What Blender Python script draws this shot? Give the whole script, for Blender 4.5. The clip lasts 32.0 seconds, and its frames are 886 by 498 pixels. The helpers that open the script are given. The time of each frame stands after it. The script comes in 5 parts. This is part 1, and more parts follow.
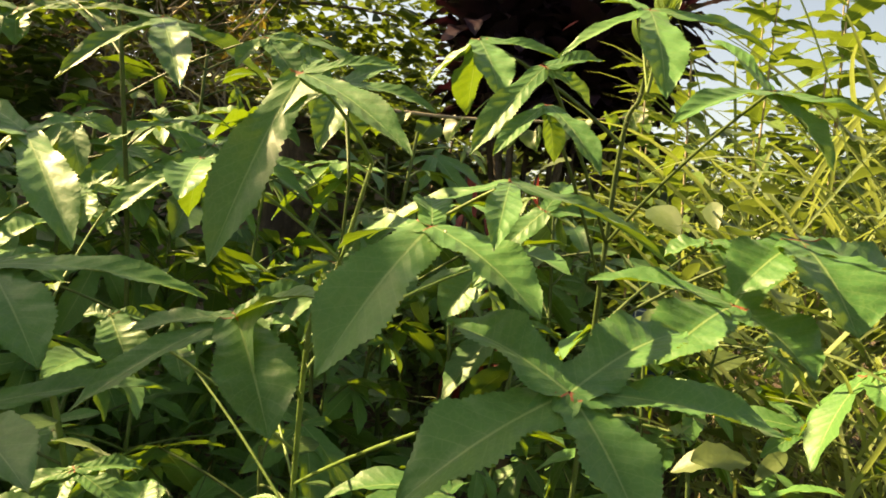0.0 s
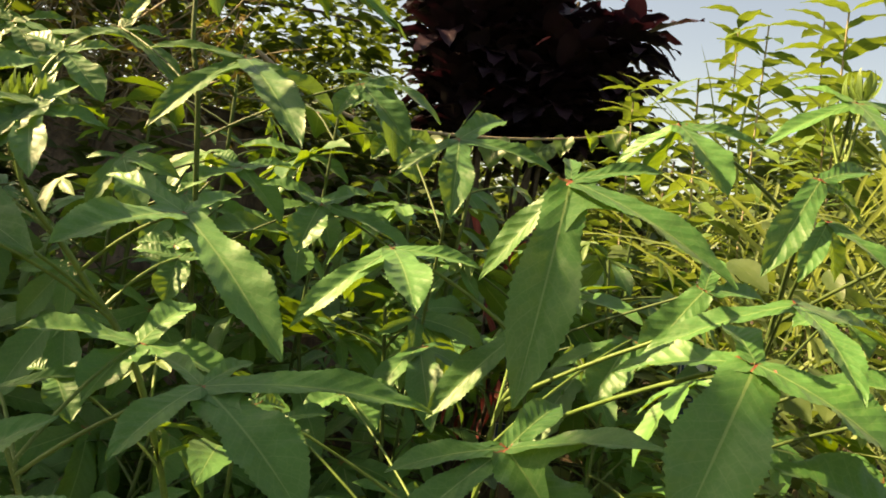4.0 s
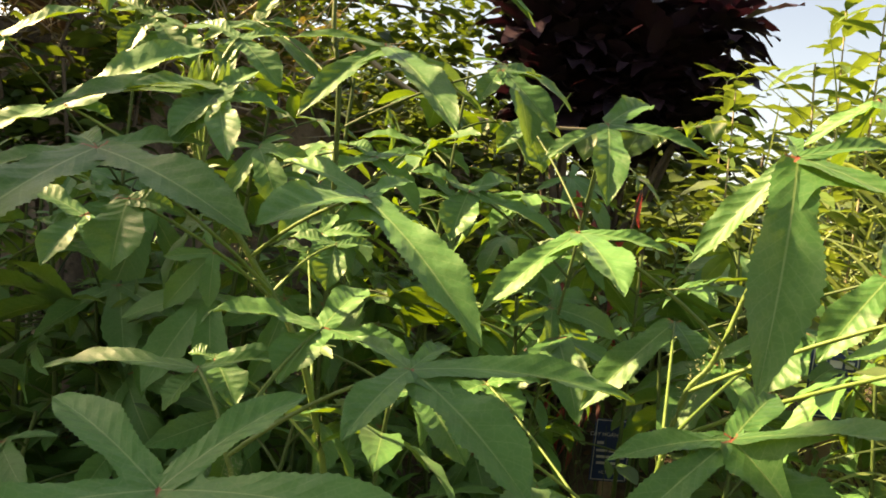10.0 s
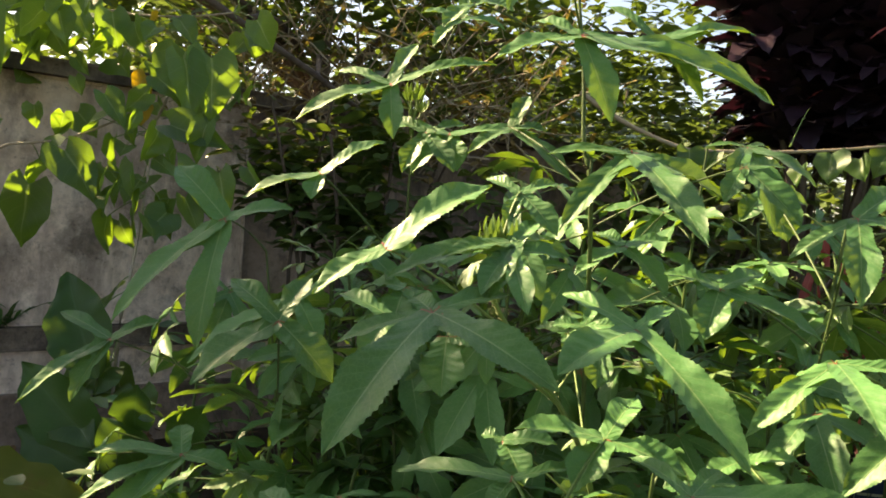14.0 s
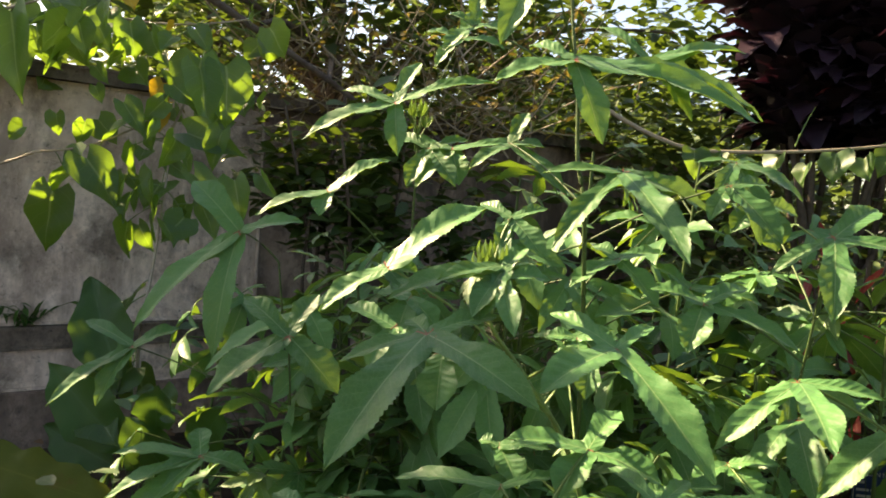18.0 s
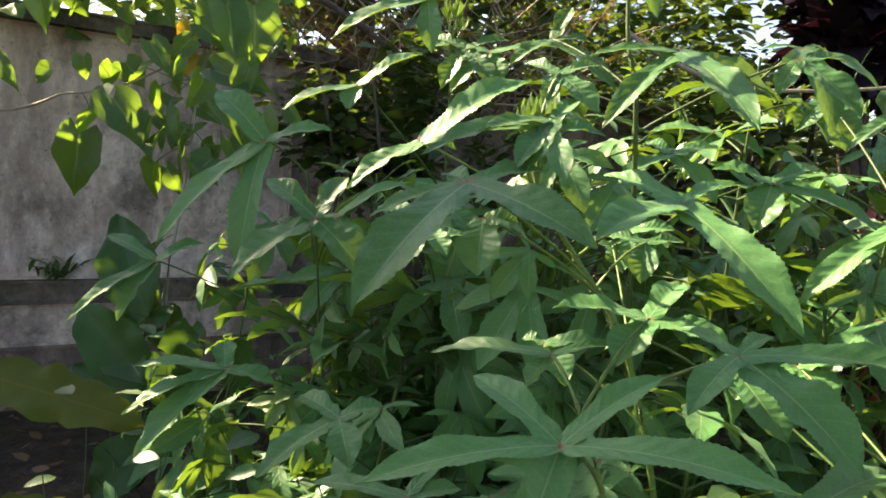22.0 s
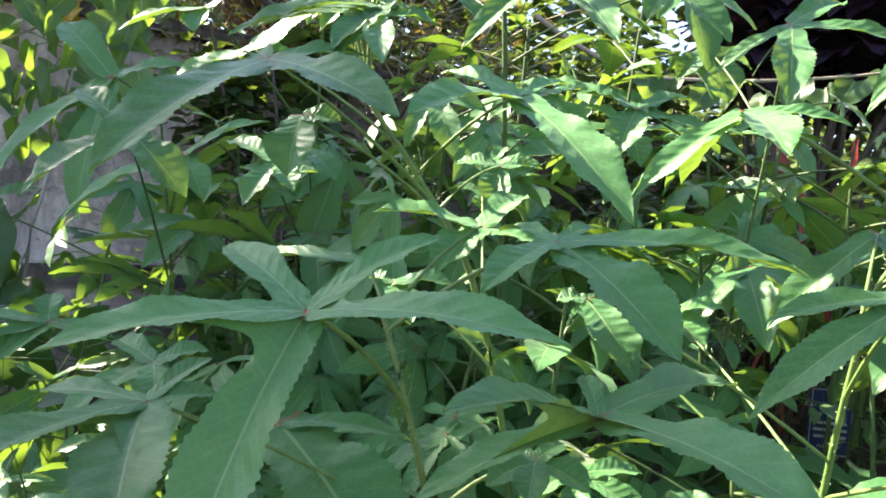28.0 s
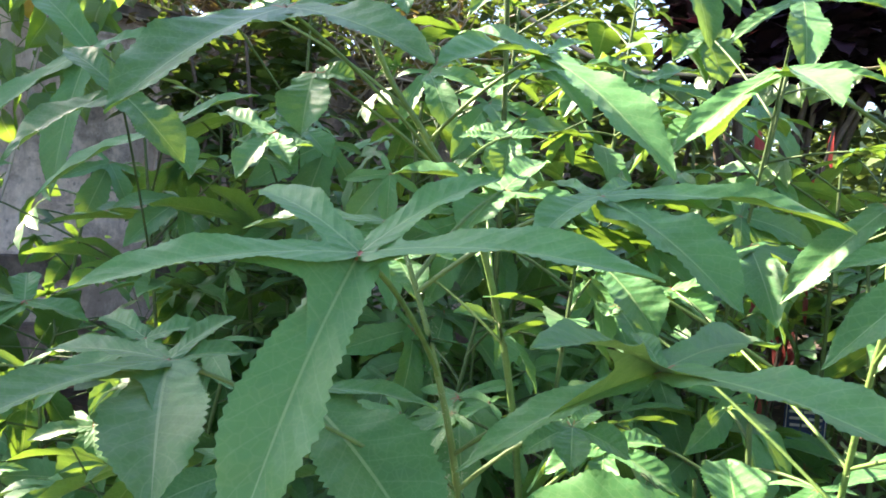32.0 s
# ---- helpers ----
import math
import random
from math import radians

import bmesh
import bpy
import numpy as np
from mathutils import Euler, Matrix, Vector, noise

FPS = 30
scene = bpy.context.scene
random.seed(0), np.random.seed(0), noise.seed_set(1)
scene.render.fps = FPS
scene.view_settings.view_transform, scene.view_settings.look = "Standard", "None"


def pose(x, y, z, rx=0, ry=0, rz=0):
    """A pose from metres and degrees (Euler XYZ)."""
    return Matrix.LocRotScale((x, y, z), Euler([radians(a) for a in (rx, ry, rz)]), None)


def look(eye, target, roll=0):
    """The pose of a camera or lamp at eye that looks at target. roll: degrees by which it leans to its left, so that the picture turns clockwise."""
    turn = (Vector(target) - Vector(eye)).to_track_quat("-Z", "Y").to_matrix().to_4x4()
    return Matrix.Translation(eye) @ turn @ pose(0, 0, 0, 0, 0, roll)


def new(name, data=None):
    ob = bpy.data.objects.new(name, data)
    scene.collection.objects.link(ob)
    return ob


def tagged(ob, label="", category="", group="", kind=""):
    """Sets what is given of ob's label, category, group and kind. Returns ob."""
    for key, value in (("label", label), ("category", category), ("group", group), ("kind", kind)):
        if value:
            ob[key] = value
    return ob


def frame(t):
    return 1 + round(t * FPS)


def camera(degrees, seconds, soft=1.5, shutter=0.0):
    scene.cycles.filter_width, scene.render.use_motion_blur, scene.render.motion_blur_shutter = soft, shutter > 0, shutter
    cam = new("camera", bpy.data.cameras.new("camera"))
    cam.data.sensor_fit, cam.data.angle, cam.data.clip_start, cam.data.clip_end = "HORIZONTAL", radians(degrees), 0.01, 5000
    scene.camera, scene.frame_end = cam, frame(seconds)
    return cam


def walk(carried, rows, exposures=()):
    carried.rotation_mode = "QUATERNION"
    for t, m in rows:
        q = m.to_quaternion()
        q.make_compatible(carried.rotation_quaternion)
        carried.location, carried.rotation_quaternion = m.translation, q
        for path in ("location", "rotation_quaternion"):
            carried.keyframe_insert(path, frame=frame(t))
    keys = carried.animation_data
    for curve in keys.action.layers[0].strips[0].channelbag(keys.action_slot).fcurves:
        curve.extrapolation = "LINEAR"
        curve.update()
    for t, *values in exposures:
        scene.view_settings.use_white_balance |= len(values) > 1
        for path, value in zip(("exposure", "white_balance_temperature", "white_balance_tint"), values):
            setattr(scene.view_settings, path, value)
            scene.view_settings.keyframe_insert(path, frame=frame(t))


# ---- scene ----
cam = camera(60.7, 32.0, soft=1.8)
PATH = [
    (0, (0.015, 0.034, 0.892), (0.065, 2.033, 0.884), 6.75),
    (0.5, (-0.010, 0.068, 0.928), (0.197, 2.057, 0.918), 7.20),
    (1, (-0.013, 0.066, 0.942), (0.269, 2.046, 0.950), 7.29),
    (1.5, (-0.052, 0.060, 0.952), (0.264, 2.035, 0.966), 7.44),
    (2, (-0.096, 0.061, 0.953), (0.236, 2.033, 0.963), 7.86),
    (2.5, (-0.179, 0.090, 0.940), (0.145, 2.064, 0.949), 7.14),
    (3, (-0.253, 0.107, 0.967), (0.073, 2.080, 0.983), 7.84),
    (3.5, (-0.272, 0.101, 0.966), (0.031, 2.078, 0.975), 7.48),
    (5.5, (-0.312, 0.156, 0.918), (-0.098, 2.144, 0.904), 7.36),
    (6, (-0.296, 0.171, 0.906), (-0.109, 2.162, 0.886), 7.23),
    (6.5, (-0.267, 0.172, 0.886), (-0.026, 2.156, 0.804), 7.05),
    (7, (-0.263, 0.158, 0.881), (-0.040, 2.144, 0.791), 6.82),
    (7.5, (-0.294, 0.141, 0.894), (-0.155, 2.136, 0.850), 7.11),
    (8, (-0.289, 0.143, 0.899), (-0.141, 2.137, 0.869), 7.12),
    (8.5, (-0.279, 0.146, 0.888), (-0.122, 2.139, 0.828), 6.73),
    (9, (-0.338, 0.136, 0.923), (-0.194, 2.131, 0.905), 7.26),
    (9.5, (-0.360, 0.126, 0.932), (-0.221, 2.121, 0.911), 7.16),
    (10, (-0.392, 0.134, 0.933), (-0.278, 2.130, 0.903), 7.10),
    (10.5, (-0.398, 0.128, 0.932), (-0.346, 2.127, 0.891), 6.77),
    (11, (-0.410, 0.120, 0.936), (-0.401, 2.119, 0.890), 6.48),
    (11.5, (-0.437, 0.095, 0.969), (-0.460, 2.094, 0.923), 6.53),
    (12, (-0.463, 0.069, 0.981), (-0.554, 2.067, 0.929), 6.11),
    (12.5, (-0.468, 0.058, 1.002), (-0.683, 2.045, 0.938), 5.33),
    (13, (-0.459, 0.035, 1.025), (-0.777, 2.008, 0.954), 4.73),
    (13.5, (-0.447, 0.007, 1.039), (-0.850, 1.964, 0.959), 4.31),
    (14, (-0.457, -0.028, 1.077), (-0.910, 1.919, 0.993), 4.02),
    (14.5, (-0.446, -0.058, 1.103), (-0.921, 1.883, 1.013), 3.95),
    (16.5, (-0.338, -0.118, 1.159), (-0.836, 1.816, 1.052), 3.65),
    (17, (-0.364, -0.129, 1.167), (-0.859, 1.806, 1.058), 3.67),
    (17.5, (-0.393, -0.130, 1.159), (-0.889, 1.804, 1.044), 3.70),
    (18, (-0.417, -0.090, 1.128), (-0.910, 1.845, 1.011), 3.67),
    (18.5, (-0.468, -0.085, 1.127), (-0.967, 1.848, 1.009), 3.69),
    (19, (-0.484, -0.080, 1.112), (-1.002, 1.848, 0.991), 3.52),
    (19.5, (-0.493, -0.066, 1.103), (-1.037, 1.854, 0.978), 3.38),
    (20, (-0.469, -0.041, 1.081), (-1.024, 1.876, 0.952), 3.29),
    (20.5, (-0.434, -0.049, 1.074), (-0.998, 1.865, 0.938), 3.13),
    (21, (-0.444, -0.037, 1.049), (-1.020, 1.873, 0.906), 3.24),
    (21.5, (-0.441, -0.016, 0.990), (-1.017, 1.893, 0.837), 3.27),
    (22, (-0.439, -0.004, 0.960), (-1.012, 1.906, 0.811), 3.30),
    (22.5, (-0.424, 0.000, 0.937), (-0.992, 1.912, 0.788), 3.36),
    (23, (-0.403, -0.009, 0.934), (-0.966, 1.905, 0.793), 3.49),
    (23.5, (-0.379, 0.005, 0.922), (-0.930, 1.922, 0.776), 3.70),
    (24, (-0.387, 0.024, 0.906), (-0.917, 1.946, 0.751), 4.06),
    (25, (-0.356, 0.080, 0.835), (-0.879, 2.007, 0.723), 4.28),
    (27.5, (-0.347, 0.111, 0.873), (-0.756, 2.067, 0.779), 4.74),
    (28, (-0.338, 0.128, 0.843), (-0.747, 2.083, 0.749), 4.54),
    (29, (-0.351, 0.117, 0.850), (-0.712, 2.082, 0.755), 5.11),
    (30, (-0.354, 0.140, 0.784), (-0.706, 2.108, 0.718), 4.80),
    (31, (-0.378, 0.145, 0.824), (-0.701, 2.117, 0.746), 5.26),
    (32, (-0.397, 0.147, 0.802), (-0.706, 2.121, 0.719), 4.96),
]
walk(cam, [(t, look(eye, target, roll)) for t, eye, target, roll in PATH], exposures=[(0, 1.95, 10500, 15), (3, 1.78, 10400, 14), (6, 2.0, 10500, 17), (9, 2.15, 10200, 17), (12.5, 2.17, 9900, 19), (14.2, 2.13, 8000, 18), (19, 2.2, 7700, 20), (21, 2.25, 7400, 20), (23.3, 2.56, 6450, 22), (25, 2.76, 6250, 23), (28, 2.95, 6000, 24), (32, 3.2, 6100, 24)])

# ---------- sky and sun ----------
SUN_AZ, SUN_EL = 72.0, 38.0          # degrees to the left of +y, degrees up
world = bpy.data.worlds.new("sky")
scene.world = world
world.use_nodes = True
wn = world.node_tree
sky = wn.nodes.new("ShaderNodeTexSky")
sky.sky_type = "NISHITA"
sky.sun_disc = False
sky.sun_elevation = radians(SUN_EL)
sky.sun_rotation = radians(-SUN_AZ)
sky.dust_density, sky.ozone_density = 1.3, 1.0
wn.nodes["Background"].inputs["Strength"].default_value = 0.072
wn.links.new(sky.outputs["Color"], wn.nodes["Background"].inputs["Color"])

sun = new("sun", bpy.data.lights.new("sun", "SUN"))
sun.data.energy, sun.data.angle, sun.data.color = 5.0, radians(0.6), (1.0, 0.88, 0.60)
sx = -math.sin(radians(SUN_AZ)) * math.cos(radians(SUN_EL))
sy = math.cos(radians(SUN_AZ)) * math.cos(radians(SUN_EL))
sz = math.sin(radians(SUN_EL))
sun.matrix_world = look((sx * 20, sy * 20, sz * 20), (0, 0, 0))


# ---------- materials ----------
class Nodes:
    """A small builder for node materials."""

    def __init__(self, name):
        self.mat = bpy.data.materials.new(name)
        self.mat.use_nodes = True
        self.t = self.mat.node_tree
        self.bsdf = self.t.nodes["Principled BSDF"]
        self.out = self.t.nodes["Material Output"]

    def n(self, kind, **sets):
        node = self.t.nodes.new(kind)
        for key, value in sets.items():
            if key == "operation":
                node.operation = value
            elif key == "blend":
                node.data_type, node.blend_type = "RGBA", value
            else:
                node.inputs[key.replace("_", " ")].default_value = value
        return node

    def link(self, a, b):
        self.t.links.new(a, b)

    def math(self, op, a, b=None):
        m = self.n("ShaderNodeMath", operation=op)
        for i, v in enumerate((a, b)):
            if v is None:
                continue
            if isinstance(v, (int, float)):
                m.inputs[i].default_value = v
            else:
                self.link(v, m.inputs[i])
        return m.outputs[0]

    def ramp(self, fac, stops):
        r = self.n("ShaderNodeValToRGB")
        el = r.color_ramp.elements
        while len(el) < len(stops):
            el.new(0.5)
        for e, (p, c) in zip(el, stops):
            e.position = p
            e.color = (*c, 1) if len(c) == 3 else c
        self.link(fac, r.inputs[0])
        return r.outputs[0]

    def mix(self, fac, a, b, blend="MIX"):
        m = self.n("ShaderNodeMix", blend=blend)
        for sock, v in ((m.inputs[0], fac), (m.inputs[6], a), (m.inputs[7], b)):
            if isinstance(v, (int, float)):
                sock.default_value = v
            elif isinstance(v, tuple):
                sock.default_value = (*v, 1)
            else:
                self.link(v, sock)
        return m.outputs[2]

    def noise(self, scale, detail=4.0, rough=0.55, coord="Object"):
        tc = self.n("ShaderNodeTexCoord")
        x = self.n("ShaderNodeTexNoise", Scale=scale, Detail=detail, Roughness=rough)
        self.link(tc.outputs[coord], x.inputs["Vector"])
        return x.outputs["Fac"]

    def bump(self, height, strength, distance=0.002):
        b = self.n("ShaderNodeBump", Strength=strength, Distance=distance)
        self.link(height, b.inputs["Height"])
        self.link(b.outputs[0], self.bsdf.inputs["Normal"])
        return b.outputs[0]

    def colour(self, c):
        if isinstance(c, tuple):
            self.bsdf.inputs["Base Color"].default_value = (*c, 1)
        else:
            self.link(c, self.bsdf.inputs["Base Color"])

    def set(self, rough=0.6, spec=0.4, metal=0.0):
        self.bsdf.inputs["Roughness"].default_value = rough
        self.bsdf.inputs["Specular IOR Level"].default_value = spec
        self.bsdf.inputs["Metallic"].default_value = metal
        return self.mat


def leaf_material(name, dark, light, glow, vein, veins=9.0, through_light=0.24, rough=0.46, spec=0.5, vein_on=0.6, random_by="object", spots=None, heart=None, net=0.0, sheen=0.0, relief=0.10):
    """A thin leaf: glossy blade with pale veins that lets some light through. UV: u across, v along."""
    k = Nodes(name)
    uv = k.n("ShaderNodeUVMap")
    sep = k.n("ShaderNodeSeparateXYZ")
    k.link(uv.outputs[0], sep.inputs[0])
    u = k.math("ABSOLUTE", k.math("SUBTRACT", k.math("MULTIPLY", sep.outputs[0], 2.0), 1.0))
    v = sep.outputs[1]
    mid = k.math("LESS_THAN", u, k.math("MULTIPLY", k.math("SUBTRACT", 1.25, v), 0.045))
    wave = k.math("FRACT", k.math("SUBTRACT", k.math("MULTIPLY", v, veins), k.math("MULTIPLY", u, 1.5)))
    side = k.math("SUBTRACT", 1.0, k.math("MINIMUM", k.math("MULTIPLY", k.math("ABSOLUTE", k.math("SUBTRACT", wave, 0.5)), 20.0), 1.0))
    veined = k.math("MAXIMUM", mid, k.math("MULTIPLY", side, 0.34))
    if random_by == "object":
        rnd = k.n("ShaderNodeObjectInfo").outputs["Random"]
    else:
        rnd = k.n("ShaderNodeNewGeometry").outputs["Random Per Island"]
    grain = k.noise(28.0, 5.0, 0.6)
    tone = k.math("ADD", k.math("MULTIPLY", grain, 0.55), k.math("MULTIPLY", rnd, 0.6))
    base = k.ramp(tone, [(0.2, dark), (0.9, light)])
    if spots:
        base = k.mix(k.ramp(k.noise(9.0, 6.0, 0.7), [(0.60, (0, 0, 0)), (0.72, (1, 1, 1))]), base, spots)
    base = k.mix(k.math("MULTIPLY", veined, vein_on), base, vein)
    if net:
        tc = k.n("ShaderNodeTexCoord")
        cells = k.n("ShaderNodeTexVoronoi", Scale=150.0)
        cells.feature = "DISTANCE_TO_EDGE"
        k.link(tc.outputs["Object"], cells.inputs["Vector"])
        mesh_lines = k.ramp(cells.outputs["Distance"], [(0.0, (1, 1, 1)), (0.10, (0, 0, 0))])
        base = k.mix(k.math("MULTIPLY", mesh_lines, 0.14 * net), base, vein)
        blotch = k.ramp(k.noise(70.0, 6.0, 0.75), [(0.66, (0, 0, 0)), (0.74, (0.6, 0.6, 0.6))])
        base = k.mix(blotch, base, (0.17, 0.19, 0.07))
    if heart:
        base = k.mix(k.math("LESS_THAN", v, k.math("ADD", 0.006, k.math("MULTIPLY", grain, 0.014))), base, heart)
    k.colour(base)
    k.set(rough, spec)
    k.bsdf.inputs["Sheen Weight"].default_value = sheen
    k.bsdf.inputs["Sheen Roughness"].default_value = 0.45
    puff = k.math("SINE", k.math("MULTIPLY", wave, math.pi))
    puff = k.math("MULTIPLY", k.math("SUBTRACT", 1.0, puff), k.math("ADD", k.noise(40.0, 2.0), 0.2))
    fine = k.math("ADD", k.math("MULTIPLY", k.noise(120.0, 4.0), 0.6), k.math("SUBTRACT", k.math("MULTIPLY", puff, relief), k.math("MULTIPLY", mid, 0.4)))
    nrm = k.bump(fine, 0.5, 0.0022)
    tr = k.n("ShaderNodeBsdfTranslucent")
    k.link(k.mix(k.math("MULTIPLY", veined, 0.35), k.mix(rnd, glow, tuple(c * 0.8 for c in glow)), vein), tr.inputs["Color"])
    k.link(nrm, tr.inputs["Normal"])
    mx = k.n("ShaderNodeMixShader")
    mx.inputs[0].default_value = through_light
    k.link(k.bsdf.outputs[0], mx.inputs[1])
    k.link(tr.outputs[0], mx.inputs[2])
    k.link(mx.outputs[0], k.out.inputs["Surface"])
    return k.mat


LEAF = leaf_material("hibiscus_leaf", net=1.0, rough=0.47, spec=0.42, sheen=0.06, relief=0.36, heart=(0.30, 0.07, 0.05), dark=(0.027, 0.112, 0.032), light=(0.084, 0.245, 0.070), glow=(0.27, 0.44, 0.03), vein=(0.30, 0.42, 0.16))
YOUNG = leaf_material("young_leaf", (0.07, 0.15, 0.04), (0.13, 0.23, 0.07), (0.34, 0.55, 0.04), (0.36, 0.46, 0.16), sheen=0.2, relief=0.3)
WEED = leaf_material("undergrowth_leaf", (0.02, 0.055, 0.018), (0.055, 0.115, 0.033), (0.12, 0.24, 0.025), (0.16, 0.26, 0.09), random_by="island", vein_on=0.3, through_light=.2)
HEART = leaf_material("vine_leaf", (0.025, 0.075, 0.022), (0.065, 0.15, 0.038), (0.33, 0.55, 0.035), (0.35, 0.45, 0.14), veins=5.0, through_light=0.4, rough=0.42)
YELLOW = leaf_material("yellow_leaf", (0.35, 0.25, 0.02), (0.55, 0.38, 0.03), (0.8, 0.5, 0.02), (0.5, 0.4, 0.1), veins=5.0)
OLIVE = leaf_material("yellowing_leaf", (0.040, 0.065, 0.010), (0.085, 0.105, 0.014), (0.20, 0.24, 0.03), (0.10, 0.12, 0.02), veins=4.0, through_light=0.15, rough=0.65, spec=0.12, spots=(0.09, 0.055, 0.018))
TARO = leaf_material("broad_leaf", (0.020, 0.07, 0.014), (0.042, 0.118, 0.022), (0.16, 0.30, 0.03), (0.06, 0.14, 0.04), veins=6.0, through_light=0.22, rough=0.45, spec=0.3)
PURPLE = leaf_material("ti_leaf", (0.013, 0.010, 0.016), (0.034, 0.017, 0.028), (0.05, 0.01, 0.02), (0.06, 0.02, 0.03), random_by="island", through_light=0.12, rough=0.42, spec=0.35, vein_on=0.3)
RED = leaf_material("red_leaf", (0.14, 0.02, 0.02), (0.34, 0.07, 0.06), (0.6, 0.08, 0.07), (0.5, 0.2, 0.16), through_light=0.35)
SHRUB = leaf_material("shrub_leaf", (0.05, 0.11, 0.03), (0.12, 0.21, 0.06), (0.33, 0.48, 0.06), (0.3, 0.4, 0.15), veins=7.0)
DRY = leaf_material("dry_thicket_leaf", (0.07, 0.05, 0.02), (0.26, 0.19, 0.06), (0.36, 0.28, 0.05), (0.2, 0.2, 0.08), random_by="island", vein_on=0.2)
TREE = leaf_material("tree_leaf", (0.018, 0.045, 0.012), (0.06, 0.11, 0.024), (0.19, 0.29, 0.028), (0.1, 0.15, 0.04), random_by="island", vein_on=0.2)
FAR = leaf_material("far_leaf", (0.05, 0.09, 0.03), (0.12, 0.17, 0.06), (0.25, 0.36, 0.06), (0.1, 0.15, 0.04), random_by="island", vein_on=0.0)
GRASS = leaf_material("grass_blade", (0.10, 0.17, 0.055), (0.27, 0.34, 0.14), (0.38, 0.48, 0.12), (0.3, 0.36, 0.14), random_by="island", veins=1.0, vein_on=0.25, through_light=0.35)
LITTER = leaf_material("dry_leaf", (0.10, 0.055, 0.028), (0.24, 0.15, 0.085), (0.2, 0.1, 0.04), (0.2, 0.13, 0.07), random_by="island", through_light=0.1, rough=0.75, spec=0.2)


def plain(name, stops, scale, rough=0.7, spec=0.3, bump=0.4, dist=0.003, detail=6.0, metal=0.0):
    k = Nodes(name)
    a = k.noise(scale, detail, 0.62)
    b = k.noise(scale * 0.13, 3.0, 0.5)
    k.colour(k.ramp(k.math("ADD", k.math("MULTIPLY", a, 0.6), k.math("MULTIPLY", b, 0.4)), stops))
    k.bump(k.noise(scale * 2.2, 5.0, 0.65), bump, dist)
    return k.set(rough, spec, metal)


STEM = plain("green_stem", [(0.35, (0.06, 0.12, 0.025)), (0.65, (0.16, 0.25, 0.06))], 40.0, 0.5, 0.4)
STEM_DARK = plain("dark_green_stem", [(0.35, (0.035, 0.07, 0.02)), (0.65, (0.09, 0.14, 0.04))], 40.0, 0.55, 0.35)
HAIR = plain("stem_hair", [(0.3, (0.3, 0.36, 0.16)), (0.7, (0.5, 0.52, 0.3))], 60.0, 0.5)
BARK = plain("bark", [(0.3, (0.045, 0.035, 0.028)), (0.7, (0.15, 0.12, 0.095))], 30.0, 0.85, 0.2, 0.8, 0.006)
TWIG = plain("pale_twig", [(0.3, (0.22, 0.18, 0.12)), (0.7, (0.40, 0.34, 0.25))], 50.0, 0.7)
SOIL = plain("soil_with_litter", [(0.3, (0.030, 0.022, 0.016)), (0.55, (0.075, 0.055, 0.038)), (0.75, (0.13, 0.10, 0.07))], 14.0, 0.95, 0.15, 0.9, 0.02)
WOOD = plain("weathered_stake", [(0.3, (0.20, 0.14, 0.09)), (0.7, (0.42, 0.32, 0.23))], 35.0, 0.8, 0.2)
SIGN_BLUE = plain("blue_enamel", [(0.3, (0.012, 0.035, 0.13)), (0.7, (0.025, 0.06, 0.20))], 30.0, 0.35, 0.5, 0.05)
SIGN_WHITE = plain("sign_paint", [(0.3, (0.55, 0.58, 0.62)), (0.7, (0.75, 0.77, 0.8))], 30.0, 0.5, 0.3, 0.05)
BUD = leaf_material("bud", (0.08, 0.16, 0.04), (0.15, 0.25, 0.07), (0.26, 0.42, 0.05), (0.3, 0.4, 0.16), veins=3.0)


def wall_material(name, low, high, stain, moss, edge):
    k = Nodes(name)
    a = k.noise(2.6, 8.0, 0.68)
    b = k.noise(22.0, 6.0, 0.65)
    base = k.ramp(k.math("ADD", k.math("MULTIPLY", a, 0.65), k.math("MULTIPLY", b, 0.35)), [(0.40, low), (0.58, high)])
    tc = k.n("ShaderNodeTexCoord")
    mp = k.n("ShaderNodeMapping")
    mp.inputs["Scale"].default_value = (3.5, 3.5, 1.1)
    k.link(tc.outputs["Object"], mp.inputs["Vector"])
    run = k.n("ShaderNodeTexNoise", Scale=1.0, Detail=7.0, Roughness=0.7)
    k.link(mp.outputs[0], run.inputs["Vector"])
    base = k.mix(k.ramp(run.outputs["Fac"], [(0.46, (0, 0, 0)), (0.60, (0.9, 0.9, 0.9))]), base, stain)
    base = k.mix(k.ramp(k.noise(1.7, 9.0, 0.75), [(edge - .04, (0, 0, 0)), (edge + .08, (0.85, 0.85, 0.85))]), base, moss)
    base = k.mix(k.ramp(k.noise(7.5, 9.0, 0.8), [(0.50, (0, 0, 0)), (0.62, (0.75, 0.75, 0.75))]), base, stain)
    base = k.mix(k.ramp(k.noise(34.0, 6.0, 0.7), [(0.60, (0, 0, 0)), (0.68, (0.7, 0.7, 0.7))]), base, moss)
    k.colour(base)
    k.bump(k.math("ADD", k.noise(60.0, 6.0, 0.7), k.math("MULTIPLY", a, 1.2)), 0.8, 0.010)
    return k.set(0.92, 0.15)


